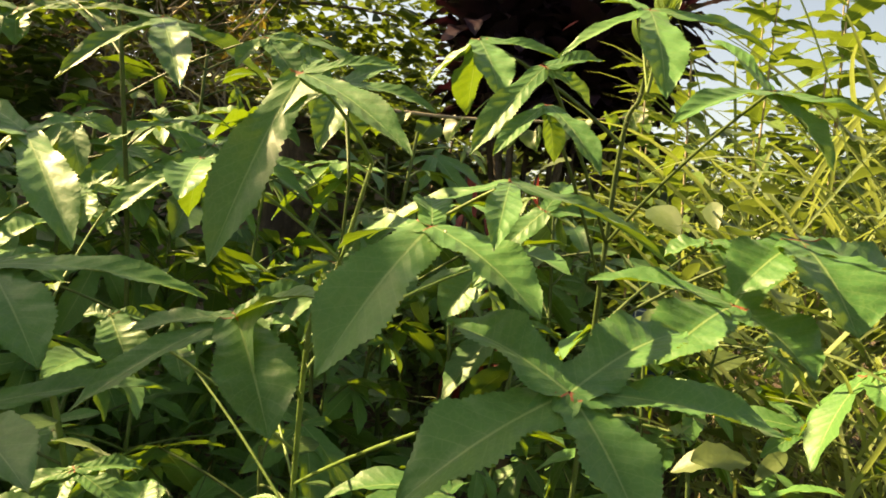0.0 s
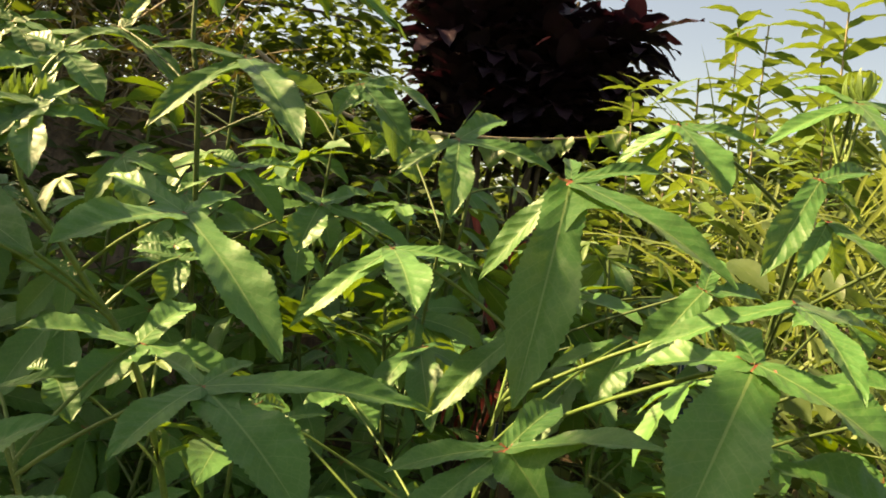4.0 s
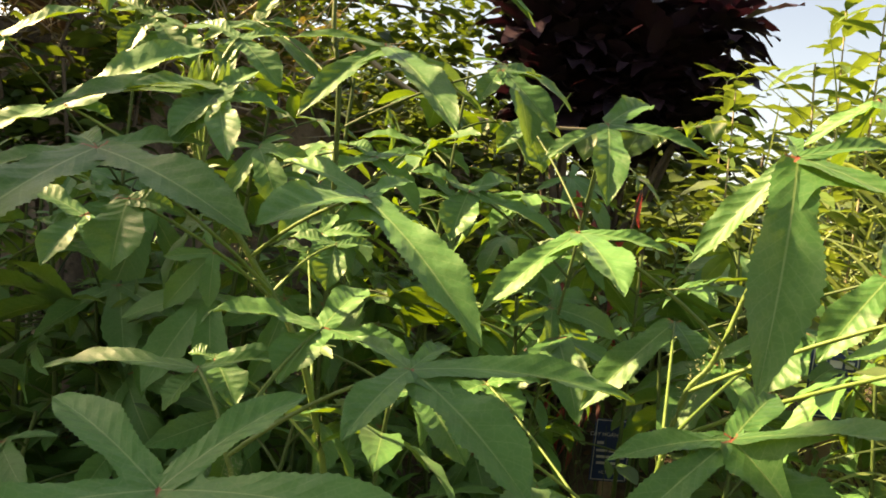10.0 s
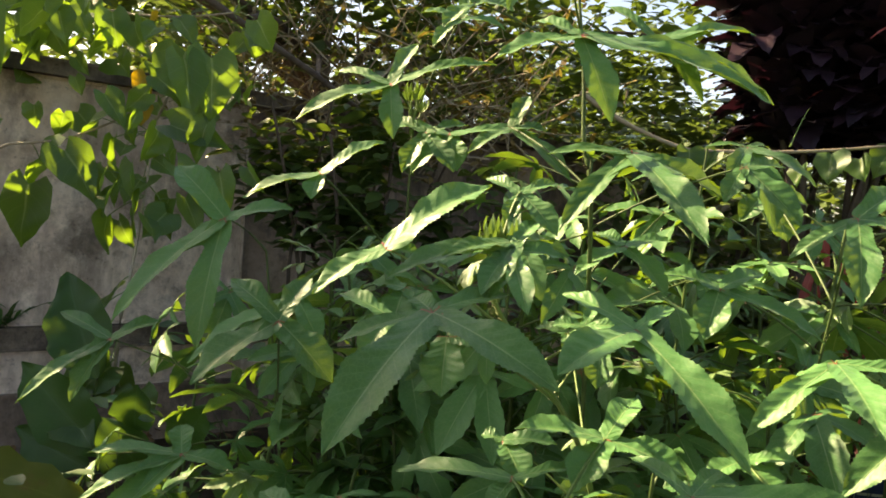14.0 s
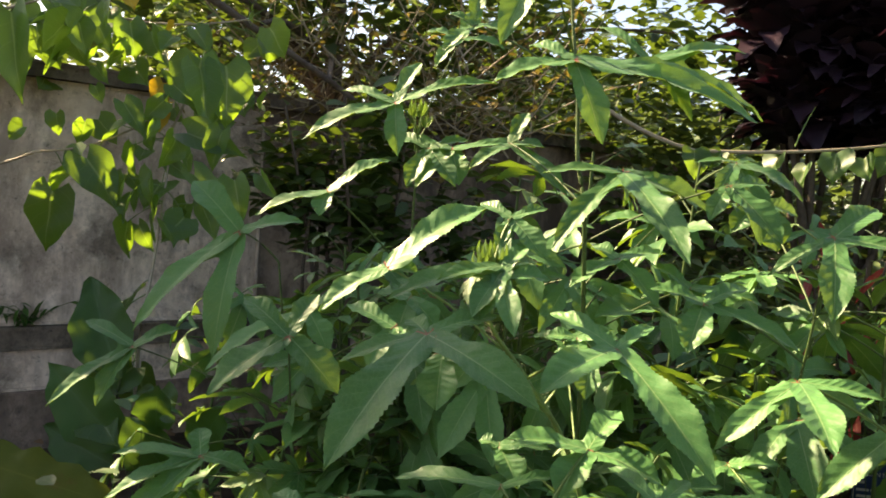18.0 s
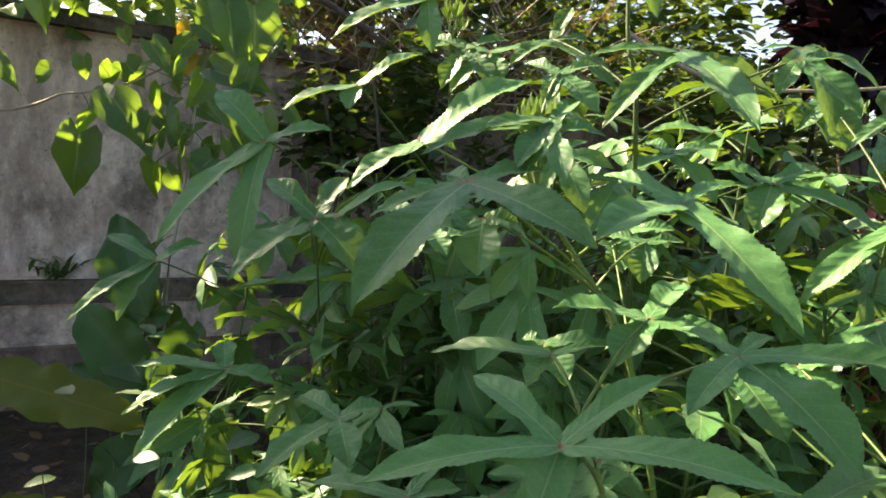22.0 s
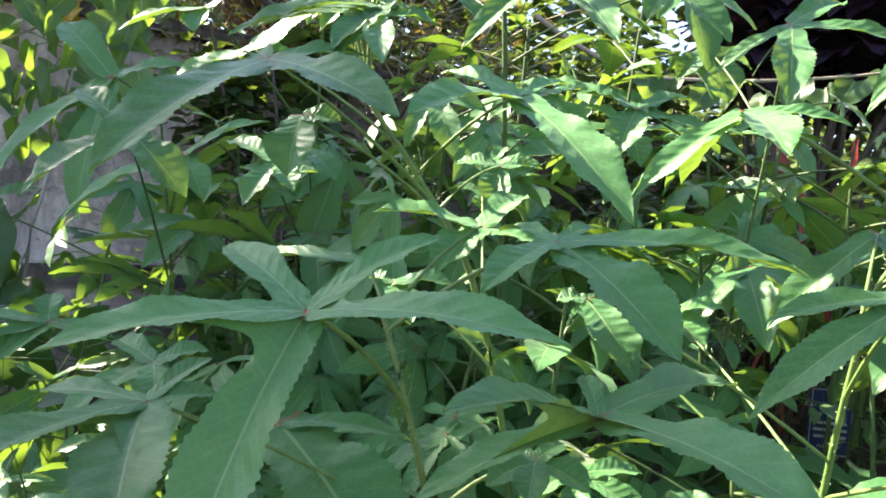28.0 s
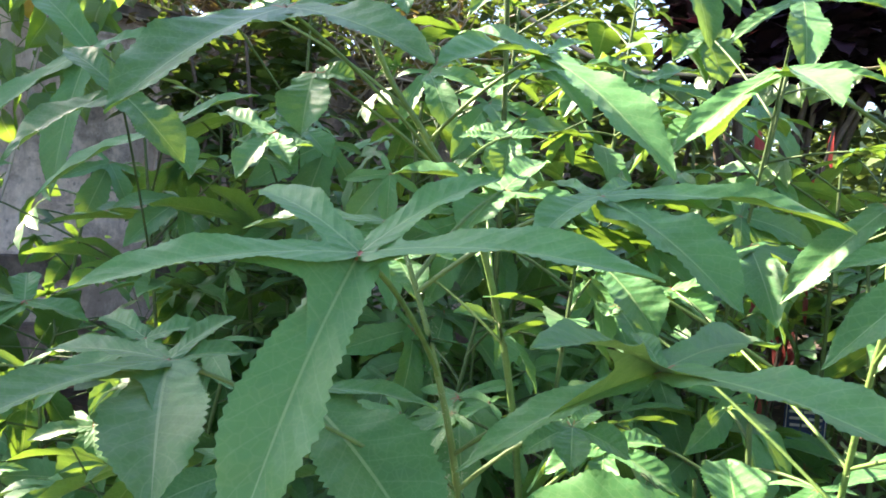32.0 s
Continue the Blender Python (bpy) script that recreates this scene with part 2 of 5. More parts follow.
PLASTER = wall_material("stained_plaster", (0.66, 0.53, 0.44), (0.90, 0.78, 0.68), (0.38, 0.30, 0.25), (0.13, 0.11, 0.095), .54)
DARK_CEMENT = wall_material("blackened_cement", (0.13, 0.105, 0.085), (0.27, 0.22, 0.18), (0.07, 0.06, 0.05), (0.045, 0.045, 0.032), .54)
CEMENT = wall_material("mossy_cement", (0.24, 0.18, 0.145), (0.40, 0.31, 0.26), (0.13, 0.105, 0.09), (0.08, 0.075, 0.065), .56)


# ---------- mesh tools ----------
def mesh_of(name, verts, faces, uvs=None, smooth=True):
    me = bpy.data.meshes.new(name)
    me.from_pydata(verts, [], faces)
    if uvs is not None:
        layer = me.uv_layers.new(name="UVMap")
        flat = np.array(uvs, dtype=np.float32)[np.array([i for f in faces for i in f])]
        layer.data.foreach_set("uv", flat.ravel())
    if smooth:
        me.polygons.foreach_set("use_smooth", [True] * len(me.polygons))
    return me


def part_of(name, me, material, parent=None, label="", m=None):
    """Links a mesh as one object, under a thing or a part when a parent is given."""
    if material and not me.materials:
        me.materials.append(material)
    ob = new(name, me)
    if parent:
        ob.parent = parent
    if m is not None:
        ob.matrix_basis = m
    return tagged(ob, label)


def thing(name, at, label, category, group="", kind=""):
    e = new(name)
    e.empty_display_size = 0.05
    e.location = at
    return tagged(e, label, category, group, kind)


def bez(p0, p1, p2, s):
    return p0 * (1 - s) ** 2 + p1 * (2 * s * (1 - s)) + p2 * s * s


LOBE_S = (0.0, 0.06, 0.14, 0.22, 0.30, 0.42, 0.58, 0.72, 0.86, 0.95, 1.0)
LOBE_W = (0.40, 0.58, 0.66, 0.66, 0.66, 0.80, 0.96, 0.86, 0.50, 0.20, 0.02)
OVAL_S = (0.0, 0.08, 0.2, 0.38, 0.55, 0.75, 0.9, 1.0)
OVAL_W = (0.08, 0.42, 0.78, 1.0, 0.95, 0.66, 0.30, 0.02)
WAVY_S = (0.0, 0.08, 0.18, 0.28, 0.38, 0.5, 0.6, 0.7, 0.8, 0.9, 1.0)
WAVY_W = (0.3, 0.7, 0.62, 0.95, 0.76, 1.0, 0.74, 0.9, 0.6, 0.5, 0.02)
BLADE_S = (0.0, 0.1, 0.5, 0.85, 1.0)
BLADE_W = (0.7, 0.9, 1.0, 0.6, 0.03)


def strip(V, F, U, hub, tip, half, nrm, arch=0.12, fold=0.25, seg=22, tooth=0.09, prof=(LOBE_S, LOBE_W), rng=None, ripple=0.08, cols=5, root=-1.0, puff=0.0):
    """Adds one blade, from hub to tip, arched along nrm, folded along its midrib and toothed along the edge."""
    axis = tip - hub
    length = axis.length
    ctrl = (hub + tip) / 2 + nrm * (arch * length)
    base = len(V)
    ph = rng.uniform(0, 6.28)
    fr = rng.uniform(7, 12)
    across = [-1 + 2 * j / (cols - 1) for j in range(cols)]
    for i in range(seg + 1):
        s = i / seg
        c = bez(hub, ctrl, tip, s)
        tan = ((ctrl - hub) * (1 - s) + (tip - ctrl) * s).normalized()
        up = (nrm - tan * nrm.dot(tan)).normalized()
        side = tan.cross(up)
        w = half * float(np.interp(s, prof[0], prof[1]))
        for u in across:
            ww = w
            off = fold * abs(u) * w * min(1.0, max(0.0, (s - root) / 0.25))
            if abs(u) > 0.9:
                if tooth and 0.1 < s < 0.99:
                    ww = w * (1 + (tooth if i % 2 else -tooth * 0.5))
                off += ripple * half * math.sin(s * fr * 2 + ph + u)
            off += 0.35 * ripple * half * math.sin(s * 31 + ph) * abs(u)
            if puff:
                off += puff * half * math.sin(6.283 * (9.0 * s - 0.75 * abs(u))) * min(1.0, 2 * abs(u)) * min(1.0, 4 * s)
            V.append(tuple(c + side * (u * ww) + up * off))
            U.append((0.5 + 0.5 * u, s))
    for i in range(seg):
        for j in range(cols - 1):
            a = base + i * cols + j
            F.append((a, a + 1, a + cols + 1, a + cols))


def web(V, F, U, hub, tips, nrm, arch, reach=0.54, fold=0.3, root=0.2):
    """Joins neighbouring lobes round the hub with a skin that ends in a rounded notch."""
    a0 = nrm.orthogonal().normalized()
    b0 = nrm.cross(a0)
    order = sorted(tips, key=lambda p: math.atan2((p - hub).dot(b0), (p - hub).dot(a0)))
    for k, pa in enumerate(order):
        pb = order[(k + 1) % len(order)]
        da, db = pa - hub, pb - hub
        th = (math.atan2(db.dot(b0), db.dot(a0)) - math.atan2(da.dot(b0), da.dot(a0))) % (2 * math.pi)
        if not 0.2 < th < 2.1:
            continue
        r = reach * min(da.length, db.length) * min(1.0, max(0.4, 1.3 - 0.55 * th))
        base, n, m = len(V), 5, 8
        for i in range(n + 1):
            for j in range(m + 1):
                f = j / m
                rr = r * i / n * (1 - 0.42 * math.sin(math.pi * f) ** 0.8)
                sa, sb = rr / da.length, rr / db.length
                qa = bez(hub, (hub + pa) / 2 + nrm * (arch * da.length), pa, sa)
                qb = bez(hub, (hub + pb) / 2 + nrm * (arch * db.length), pb, sb)
                w = math.sin(f * th) + math.sin((1 - f) * th)
                q = hub + ((qa - hub) * math.sin((1 - f) * th) + (qb - hub) * math.sin(f * th)) / max(w, 0.3) * (1.0 if th < 1.2 else 0.95)
                lift = fold * rr * min(math.sin(f * th), math.sin((1 - f) * th)) * min(1.0, max(0.0, (sa - root) / 0.25))
                V.append(tuple(q + nrm * (max(lift, 0.0) - 0.0012)))
                U.append((0.25, 0.03 + sa))
        for i in range(n):
            for j in range(m):
                a = base + i * (m + 1) + j
                F.append((a, a + 1, a + m + 2, a + m + 1))


def tube(V, F, U, pts, r0, r1, sides=6):
    pts = [Vector(p) for p in pts]
    base = len(V)
    n = len(pts)
    for i, p in enumerate(pts):
        tan = (pts[min(i + 1, n - 1)] - pts[max(i - 1, 0)]).normalized()
        a = tan.orthogonal().normalized() if abs(tan.z) < 0.95 else tan.cross(Vector((0, 1, 0))).normalized()
        b = tan.cross(a)
        r = r0 + (r1 - r0) * i / max(1, n - 1)
        for j in range(sides):
            th = 2 * math.pi * j / sides
            V.append(tuple(p + (a * math.cos(th) + b * math.sin(th)) * r))
            U.append((j / sides, i / n))
    for i in range(n - 1):
        for j in range(sides):
            k = (j + 1) % sides
            F.append((base + i * sides + j, base + i * sides + k, base + (i + 1) * sides + k, base + (i + 1) * sides + j))


def curve_pts(a, b, lift=0.0, n=8, drift=(0, 0, 0)):
    a, b = Vector(a), Vector(b)
    c = (a + b) / 2 + Vector((0, 0, lift)) + Vector(drift)
    return [bez(a, c, b, i / (n - 1)) for i in range(n)]


def tube_mesh(name, pts, r0, r1, sides=6):
    V, F, U = [], [], []
    tube(V, F, U, pts, r0, r1, sides)
    return mesh_of(name, V, F, U)


# ---------- ground and wall ----------
def build_ground():
    rng = random.Random(3)
    n, V, F = 90, [], []
    for j in range(n + 1):
        for i in range(n + 1):
            a, b = 2 * i / n - 1, 2 * j / n - 1
            x, y = math.copysign(abs(a) ** 3, a) * 300 + a * 6, math.copysign(abs(b) ** 3, b) * 300 + b * 6
            z = noise.noise((x * 1.3, y * 1.3, 0)) * 0.03 + noise.noise((x * 0.2, y * 0.2, 4)) * 0.05
            V.append((x, y, z - 0.04))
    for j in range(n):
        for i in range(n):
            a = j * (n + 1) + i
            F.append((a, a + 1, a + n + 2, a + n + 1))
    tagged(part_of("ground", mesh_of("ground", V, F), SOIL), "dark garden soil scattered with dry leaves", "ground", kind="structure")
    V, F, U = [], [], []
    for i in range(1500):
        x, y = rng.uniform(-4.5, 2.5), rng.uniform(0.6, 5.2)
        a, l = rng.uniform(0, 6.28), rng.uniform(0.03, 0.08)
        p = Vector((x, y, rng.uniform(-0.02, 0.03)))
        q = p + Vector((math.cos(a) * l, math.sin(a) * l, rng.uniform(-0.01, 0.02)))
        strip(V, F, U, p, q, l * rng.uniform(0.2, 0.34), Vector((rng.uniform(-.5, .5), rng.uniform(-.5, .5), 1)).normalized(), rng.uniform(-.2, .3), rng.uniform(-.3, .4), 4, 0, (OVAL_S, OVAL_W), rng, 0.1, 3)
    tagged(part_of("leaf_litter", mesh_of("leaf_litter", V, F, U), LITTER), "brown dry leaves lying on the soil", "litter", kind="stuff")


WALL_AT, WALL_U = Vector((-2.26, 3.37, 0)), Vector((0.642, 0.767, 0))
WALL_N = Vector((0.767, -0.642, 0))


def slab(name, s0, s1, d0, d1, z0, z1, material, parent, label="", bevel=0.012):
    """A box along the wall: s along it, d in front of its face, z up."""
    bm = bmesh.new()
    bmesh.ops.create_cube(bm, size=1.0)
    for v in bm.verts:
        s = s0 if v.co.x < 0 else s1
        d = d0 if v.co.y < 0 else d1
        z = z0 if v.co.z < 0 else z1
        v.co = WALL_AT + WALL_U * s + WALL_N * d + Vector((0, 0, z))
    bmesh.ops.bevel(bm, geom=bm.edges[:], offset=bevel, segments=2, affect="EDGES")
    bmesh.ops.recalc_face_normals(bm, faces=bm.faces[:])
    me = bpy.data.meshes.new(name)
    bm.to_mesh(me)
    bm.free()
    return part_of(name, me, material, parent, label)


def build_wall():
    w = thing("garden_wall", (0, 0, 0), "stained pinkish plaster garden wall with a dark cap and ledge", "wall", kind="structure")
    slab("wall_panel", -7.0, 0.0, -0.12, 0.0, 0.50, 1.55, PLASTER, w)
    slab("wall_panel", 0.004, 3.9, -0.14, -0.03, 0.50, 1.55, CEMENT, w)
    slab("wall_cap", -7.0, 3.94, -0.17, 0.05, 1.552, 1.62, DARK_CEMENT, w, "dark weathered cement cap")
    slab("wall_ledge", -7.0, 3.9, -0.12, 0.045, 0.40, 0.498, DARK_CEMENT, w, "mossy projecting ledge")
    slab("wall_base", -7.0, 3.9, -0.12, 0.015, 0.22, 0.398, PLASTER, w)
    slab("wall_base", -7.0, 3.9, -0.12, 0.025, -0.10, 0.218, CEMENT, w)
    slab("wall_post", 3.92, 4.12, -0.14, 0.05, -0.1, 1.60, PLASTER, w, "pale plaster end post")


# ---------- the lobed plants ----------
PLANT_LABEL = "tall green herb with deeply lobed toothed leaves on hairy stems"


class Plant:
    """A herb with a stem through the given places; leaves are added one by one."""

    def __init__(self, places, radius=0.008, label=PLANT_LABEL, hairy=True, material=None):
        self.pts = [Vector(p) for p in places]
        self.root = thing("hibiscus_plant", self.pts[0], label, "plant", "lobed-leaf plants")
        self.rng = random.Random(int(abs(self.pts[0].x * 1000) + abs(self.pts[0].y * 777)))
        fine = []
        n = len(self.pts)
        for i in range(n - 1):
            p0, p1, p2, p3 = self.pts[max(i - 1, 0)], self.pts[i], self.pts[i + 1], self.pts[min(i + 2, n - 1)]
            for k in range(8):
                s = k / 8
                fine.append(0.5 * ((2 * p1) + (p2 - p0) * s + (2 * p0 - 5 * p1 + 4 * p2 - p3) * s * s + (3 * p1 - p0 - 3 * p2 + p3) * s ** 3))
        fine.append(self.pts[-1])
        self.line = fine
        self.mat = material or STEM
        me = tube_mesh("stem", [p - self.pts[0] for p in fine], radius, radius * 0.45, 8)
        self.stem = part_of("stem", me, self.mat, self.root)
        if hairy:
            V, F = [], []
            for p in fine:
                for k in range(20):
                    d = Vector((self.rng.gauss(0, 1), self.rng.gauss(0, 1), self.rng.gauss(0, 0.5))).normalized()
                    o = p - self.pts[0] + Vector((0, 0, self.rng.uniform(-.02, .02))) + d * radius * 0.6
                    e = o + d * self.rng.uniform(0.002, 0.0055)
                    s = d.orthogonal().normalized() * 0.0002
                    b = len(V)
                    V += [tuple(o - s), tuple(o + s), tuple(e)]
                    F.append((b, b + 1, b + 2))
            h = part_of("stem_hairs", mesh_of("stem_hairs", V, F, None, False), HAIR, self.stem, "fine pale bristles")
            tagged(h, kind="stuff")

    def node_for(self, hub, drop=None):
        best = None
        for p in self.line:
            flat = Vector((p.x - hub.x, p.y - hub.y, 0)).length
            want = hub.z - (0.025 + 0.42 * flat if drop is None else drop)
            cost = abs(p.z - want) + 0.25 * flat
            if best is None or cost < best[0]:
                best = (cost, p)
        return best[1]

    def petiole(self, leaf, hub, start, r=0.0022):
        o = self.pts[0]
        pts = curve_pts(start - o, hub - o, 0.02, 8)
        part_of("petiole", tube_mesh("petiole", pts, r, r * 0.75, 6), self.mat, leaf)

    def leaf(self, hub, nrm, lobes, material=None, arch=0.12, fold=0.42, label="", start=None):
        """One lobed leaf: its centre, the way its face looks, and for each lobe the tip and half width."""
        hub, nrm = Vector(hub), Vector(nrm).normalized()
        V, F, U = [], [], []
        o = self.pts[0]
        arch *= self.rng.uniform(0.8, 1.15)
        for x, y, z, half in lobes:
            tip = Vector((x, y, z))
            l = (tip - hub).length
            strip(V, F, U, hub - o, tip - o, max(half, 0.11 * l), nrm, arch, fold, 56, 0.06, (LOBE_S, LOBE_W), self.rng, 0.07, 9, 0.2, 0.014)
        web(V, F, U, hub - o, [Vector(b[:3]) - o for b in lobes], nrm, arch, 0.6, fold=fold)
        ob = part_of("leaf", mesh_of("leaf", V, F, U), material or LEAF, self.root, label)
        self.petiole(ob, hub, Vector(start) if start else self.node_for(hub))
        return ob


def build_plants():
    front = Plant([(-.40, 1.15, -.03), (-.42, 1.08, .45), (-.48, 1.02, .75), (-.555, .985, .885), (-.60, .96, .95), (-.62, .93, 1.01), (-.60, .905, 1.05)], .0050)
    front.leaf((-0.581, 0.893, 1.052), (0, -.5, .85), [(-0.720, 0.827, 1.002, 0.020), (-0.602, 0.821, 0.982, 0.022), (-0.604, 0.979, 1.120, 0.011), (-0.543, 0.960, 1.052, 0.020), (-0.660, 0.840, 1.029, 0.015)])
    front.leaf((-0.431, 0.868, 0.963), (0, -.5, .85), [(-0.509, 0.751, 0.923, 0.027), (-0.315, 0.757, 0.847, 0.027), (-0.522, 0.924, 0.992, 0.017), (-0.386, 0.928, 0.987, 0.012)], start=(-.555, .985, .885))
    front.leaf((-0.652, 0.780, 0.972), (0, -.6, .8), [(-0.706, 0.613, 0.851, 0.033), (-0.503, 0.708, 0.916, 0.026), (-0.756, 0.765, 0.929, 0.012), (-0.684, 0.816, 0.982, 0.015), (-0.578, 0.853, 0.991, 0.017)])
    front.leaf((-0.780, 1.002, 1.028), (0, -.5, .85), [(-0.650, 1.100, 1.128, 0.034), (-0.867, 0.954, 0.957, 0.023), (-0.734, 1.019, 1.020, 0.017)])
    front.leaf((-0.652, 0.865, 0.933), (0, -.7, .7), [(-0.646, 0.826, 0.867, 0.028), (-0.611, 0.873, 0.929, 0.017)])
    front.leaf((-0.471, 1.075, 0.907), (0, -.5, .85), [(-0.473, 1.041, 0.853, 0.021), (-0.421, 1.106, 0.909, 0.013), (-0.528, 1.084, 0.911, 0.014)])
    front.leaf((-0.536, 1.348, 0.886), (0, -.35, .93), [(-0.513, 1.306, 0.842, 0.025), (-0.445, 1.340, 0.916, 0.017), (-0.601, 1.375, 0.882, 0.019)])
    front.leaf((-0.607, 1.103, 0.746), (0, -.3, .95), [(-0.641, 1.106, 0.748, 0.017), (-0.525, 1.115, 0.747, 0.024), (-0.564, 1.048, 0.700, 0.026)])
    front.leaf((-0.585, 0.880, 1.042), (0, -0.5, 0.85), [(-0.710, 0.860, 1.019, 0.014), (-0.607, 0.820, 0.991, 0.016), (-0.522, 0.910, 1.036, 0.018), (-0.549, 0.800, 0.975, 0.016), (-0.558, 0.930, 1.081, 0.014)])
    front.leaf((-0.587, 0.950, 1.116), (0, -0.6, 0.8), [(-0.533, 0.920, 1.063, 0.018), (-0.599, 0.920, 1.073, 0.012), (-0.541, 0.980, 1.131, 0.012), (-0.639, 0.980, 1.133, 0.012)])
    low = Plant([(-.44, .86, -.03), (-.45, .80, .42), (-.463, .755, .58), (-.488, .736, .688), (-.515, .735, .762)], .0045)
    low.leaf((-0.505, 0.547, 0.779), (0, -.42, .9), [(-0.642, 0.487, 0.747, 0.013), (-0.536, 0.470, 0.628, 0.027), (-0.348, 0.512, 0.780, 0.016), (-0.588, 0.600, 0.809, 0.016), (-0.436, 0.596, 0.828, 0.014)])
    low.leaf((-0.641, 0.601, 0.695), (0, -.42, .9), [(-0.670, 0.435, 0.678, 0.012), (-0.578, 0.477, 0.649, 0.030), (-0.599, 0.629, 0.699, 0.011), (-0.621, 0.656, 0.719, 0.010), (-0.737, 0.612, 0.688, 0.008)])
    low.leaf((-0.330, 0.624, 0.720), (0, -.3, .95), [(-0.407, 0.488, 0.746, 0.014), (-0.215, 0.517, 0.706, 0.026), (-0.219, 0.791, 0.718, 0.012), (-0.343, 0.682, 0.734, 0.009), (-0.447, 0.590, 0.651, 0.010)])
    low.leaf((-0.372, 0.721, 0.828), (0, -.35, .93), [(-0.415, 0.634, 0.791, 0.017), (-0.280, 0.646, 0.756, 0.031), (-0.182, 0.752, 0.816, 0.016), (-0.430, 0.812, 0.831, 0.009), (-0.340, 0.778, 0.840, 0.011)])
    low.leaf((-0.552, 0.798, 0.794), (0, -.3, .95), [(-0.693, 0.818, 0.775, 0.011), (-0.476, 0.837, 0.804, 0.011), (-0.575, 0.787, 0.757, 0.015)])
    low.leaf((-0.340, 0.877, 0.599), (0, -.3, .95), [(-0.395, 0.847, 0.573, 0.016), (-0.344, 0.824, 0.558, 0.016), (-0.272, 0.856, 0.567, 0.018), (-0.277, 0.917, 0.595, 0.016)])
    low.leaf((-0.456, 0.865, 0.833), (0, -.3, .95), [(-0.559, 0.837, 0.839, 0.021), (-0.484, 0.802, 0.788, 0.025), (-0.364, 0.856, 0.805, 0.025), (-0.422, 0.938, 0.868, 0.020)])
    low.leaf((-0.593, 0.723, 0.655), (0, -.3, .95), [(-0.464, 0.662, 0.555, 0.050), (-0.627, 0.716, 0.629, 0.014), (-0.488, 0.772, 0.640, 0.014)])
    low.leaf((-0.241, 0.763, 0.576), (0, -.3, .95), [(-0.416, 0.752, 0.573, 0.030), (-0.240, 0.826, 0.614, 0.028), (-0.157, 0.747, 0.569, 0.028)])
    low.leaf((-0.376, 0.750, 0.646), (0, -0.45, 0.9), [(-0.413, 0.730, 0.625, 0.015), (-0.376, 0.700, 0.625, 0.015), (-0.329, 0.750, 0.626, 0.017), (-0.355, 0.780, 0.654, 0.012), (-0.401, 0.770, 0.646, 0.010)])
    right = Plant([(-.10, 1.05, -.03), (-.105, .95, .5), (-.100, .87, .78), (-.076, .849, .85), (-.049, .824, .969)], .0042)
    right.leaf((-0.106, 0.684, 1.025), (0, -.6, .8), [(-0.148, 0.616, 0.855, 0.026), (-0.162, 0.724, 0.936, 0.014), (-0.002, 0.601, 0.956, 0.017), (-0.025, 0.692, 1.042, 0.010), (-0.097, 0.724, 1.047, 0.008)], start=(-.049, .824, .969))
    right.leaf((-0.134, 0.671, 0.813), (0, -.45, .9), [(-0.226, 0.669, 0.788, 0.013), (-0.241, 0.618, 0.732, 0.016), (-0.082, 0.594, 0.735, 0.034), (-0.052, 0.570, 0.845, 0.010), (-0.080, 0.721, 0.841, 0.016)])
    right.leaf((-0.227, 0.835, 0.953), (0, -.55, .83), [(-0.315, 0.806, 0.870, 0.015), (-0.265, 0.933, 0.891, 0.020), (-0.211, 0.723, 0.904, 0.022), (-0.140, 0.829, 0.944, 0.012)])
    right.leaf((-0.021, 1.110, 0.860), (0, -.5, .85), [(-0.139, 1.085, 0.735, 0.026), (-0.001, 1.059, 0.814, 0.022)])
    right.leaf((0.100, 1.017, 0.875), (0, -.5, .85), [(0.048, 0.991, 0.798, 0.031), (0.004, 1.046, 0.820, 0.013), (0.163, 1.011, 0.846, 0.020)])
    right.leaf((0.079, 0.653, 0.950), (0, -.4, .9), [(0.245, 0.718, 0.893, 0.015), (-0.034, 0.685, 0.891, 0.011), (0.062, 0.543, 0.892, 0.013)])
    right.leaf((-0.243, 1.219, 0.732), (0, -.35, .93), [(-0.194, 1.174, 0.692, 0.027), (-0.301, 1.194, 0.699, 0.021), (-0.166, 1.212, 0.742, 0.020)])
    right.leaf((-0.324, 1.117, 0.711), (0, -.35, .93), [(-0.290, 1.070, 0.666, 0.024), (-0.337, 1.104, 0.697, 0.018), (-0.258, 1.148, 0.715, 0.018)])
    right.leaf((0.019, 0.601, 0.906), (0, -.5, .86), [(-0.057, 0.673, 0.879, 0.019), (-0.049, 0.555, 0.792, 0.033), (0.098, 0.536, 0.851, 0.025), (0.016, 0.642, 0.928, 0.016)])
    right.leaf((0.122, 0.533, 0.805), (0, -.3, .95), [(0.018, 0.497, 0.733, 0.036), (0.157, 0.453, 0.741, 0.028), (0.271, 0.530, 0.790, 0.026), (0.038, 0.595, 0.836, 0.034), (0.217, 0.611, 0.847, 0.032)])
    right.leaf((-0.350, 0.950, 0.764), (0, -0.5, 0.85), [(-0.298, 0.900, 0.703, 0.030), (-0.381, 0.950, 0.759, 0.014), (-0.315, 0.980, 0.757, 0.014)])
    back = Plant([(-.50, 1.50, -.03), (-.50, 1.40, .7), (-.51, 1.29, 1.11), (-.53, 1.29, 1.22), (-.54, 1.30, 1.34), (-.56, 1.30, 1.49), (-.57, 1.30, 1.62)], .005, material=STEM_DARK)
    back.leaf((-0.449, 1.268, 1.205), (0, -.55, .83), [(-0.550, 1.155, 1.068, 0.021), (-0.338, 1.066, 1.061, 0.027), (-0.587, 1.256, 1.195, 0.011), (-0.288, 1.338, 1.136, 0.036)])
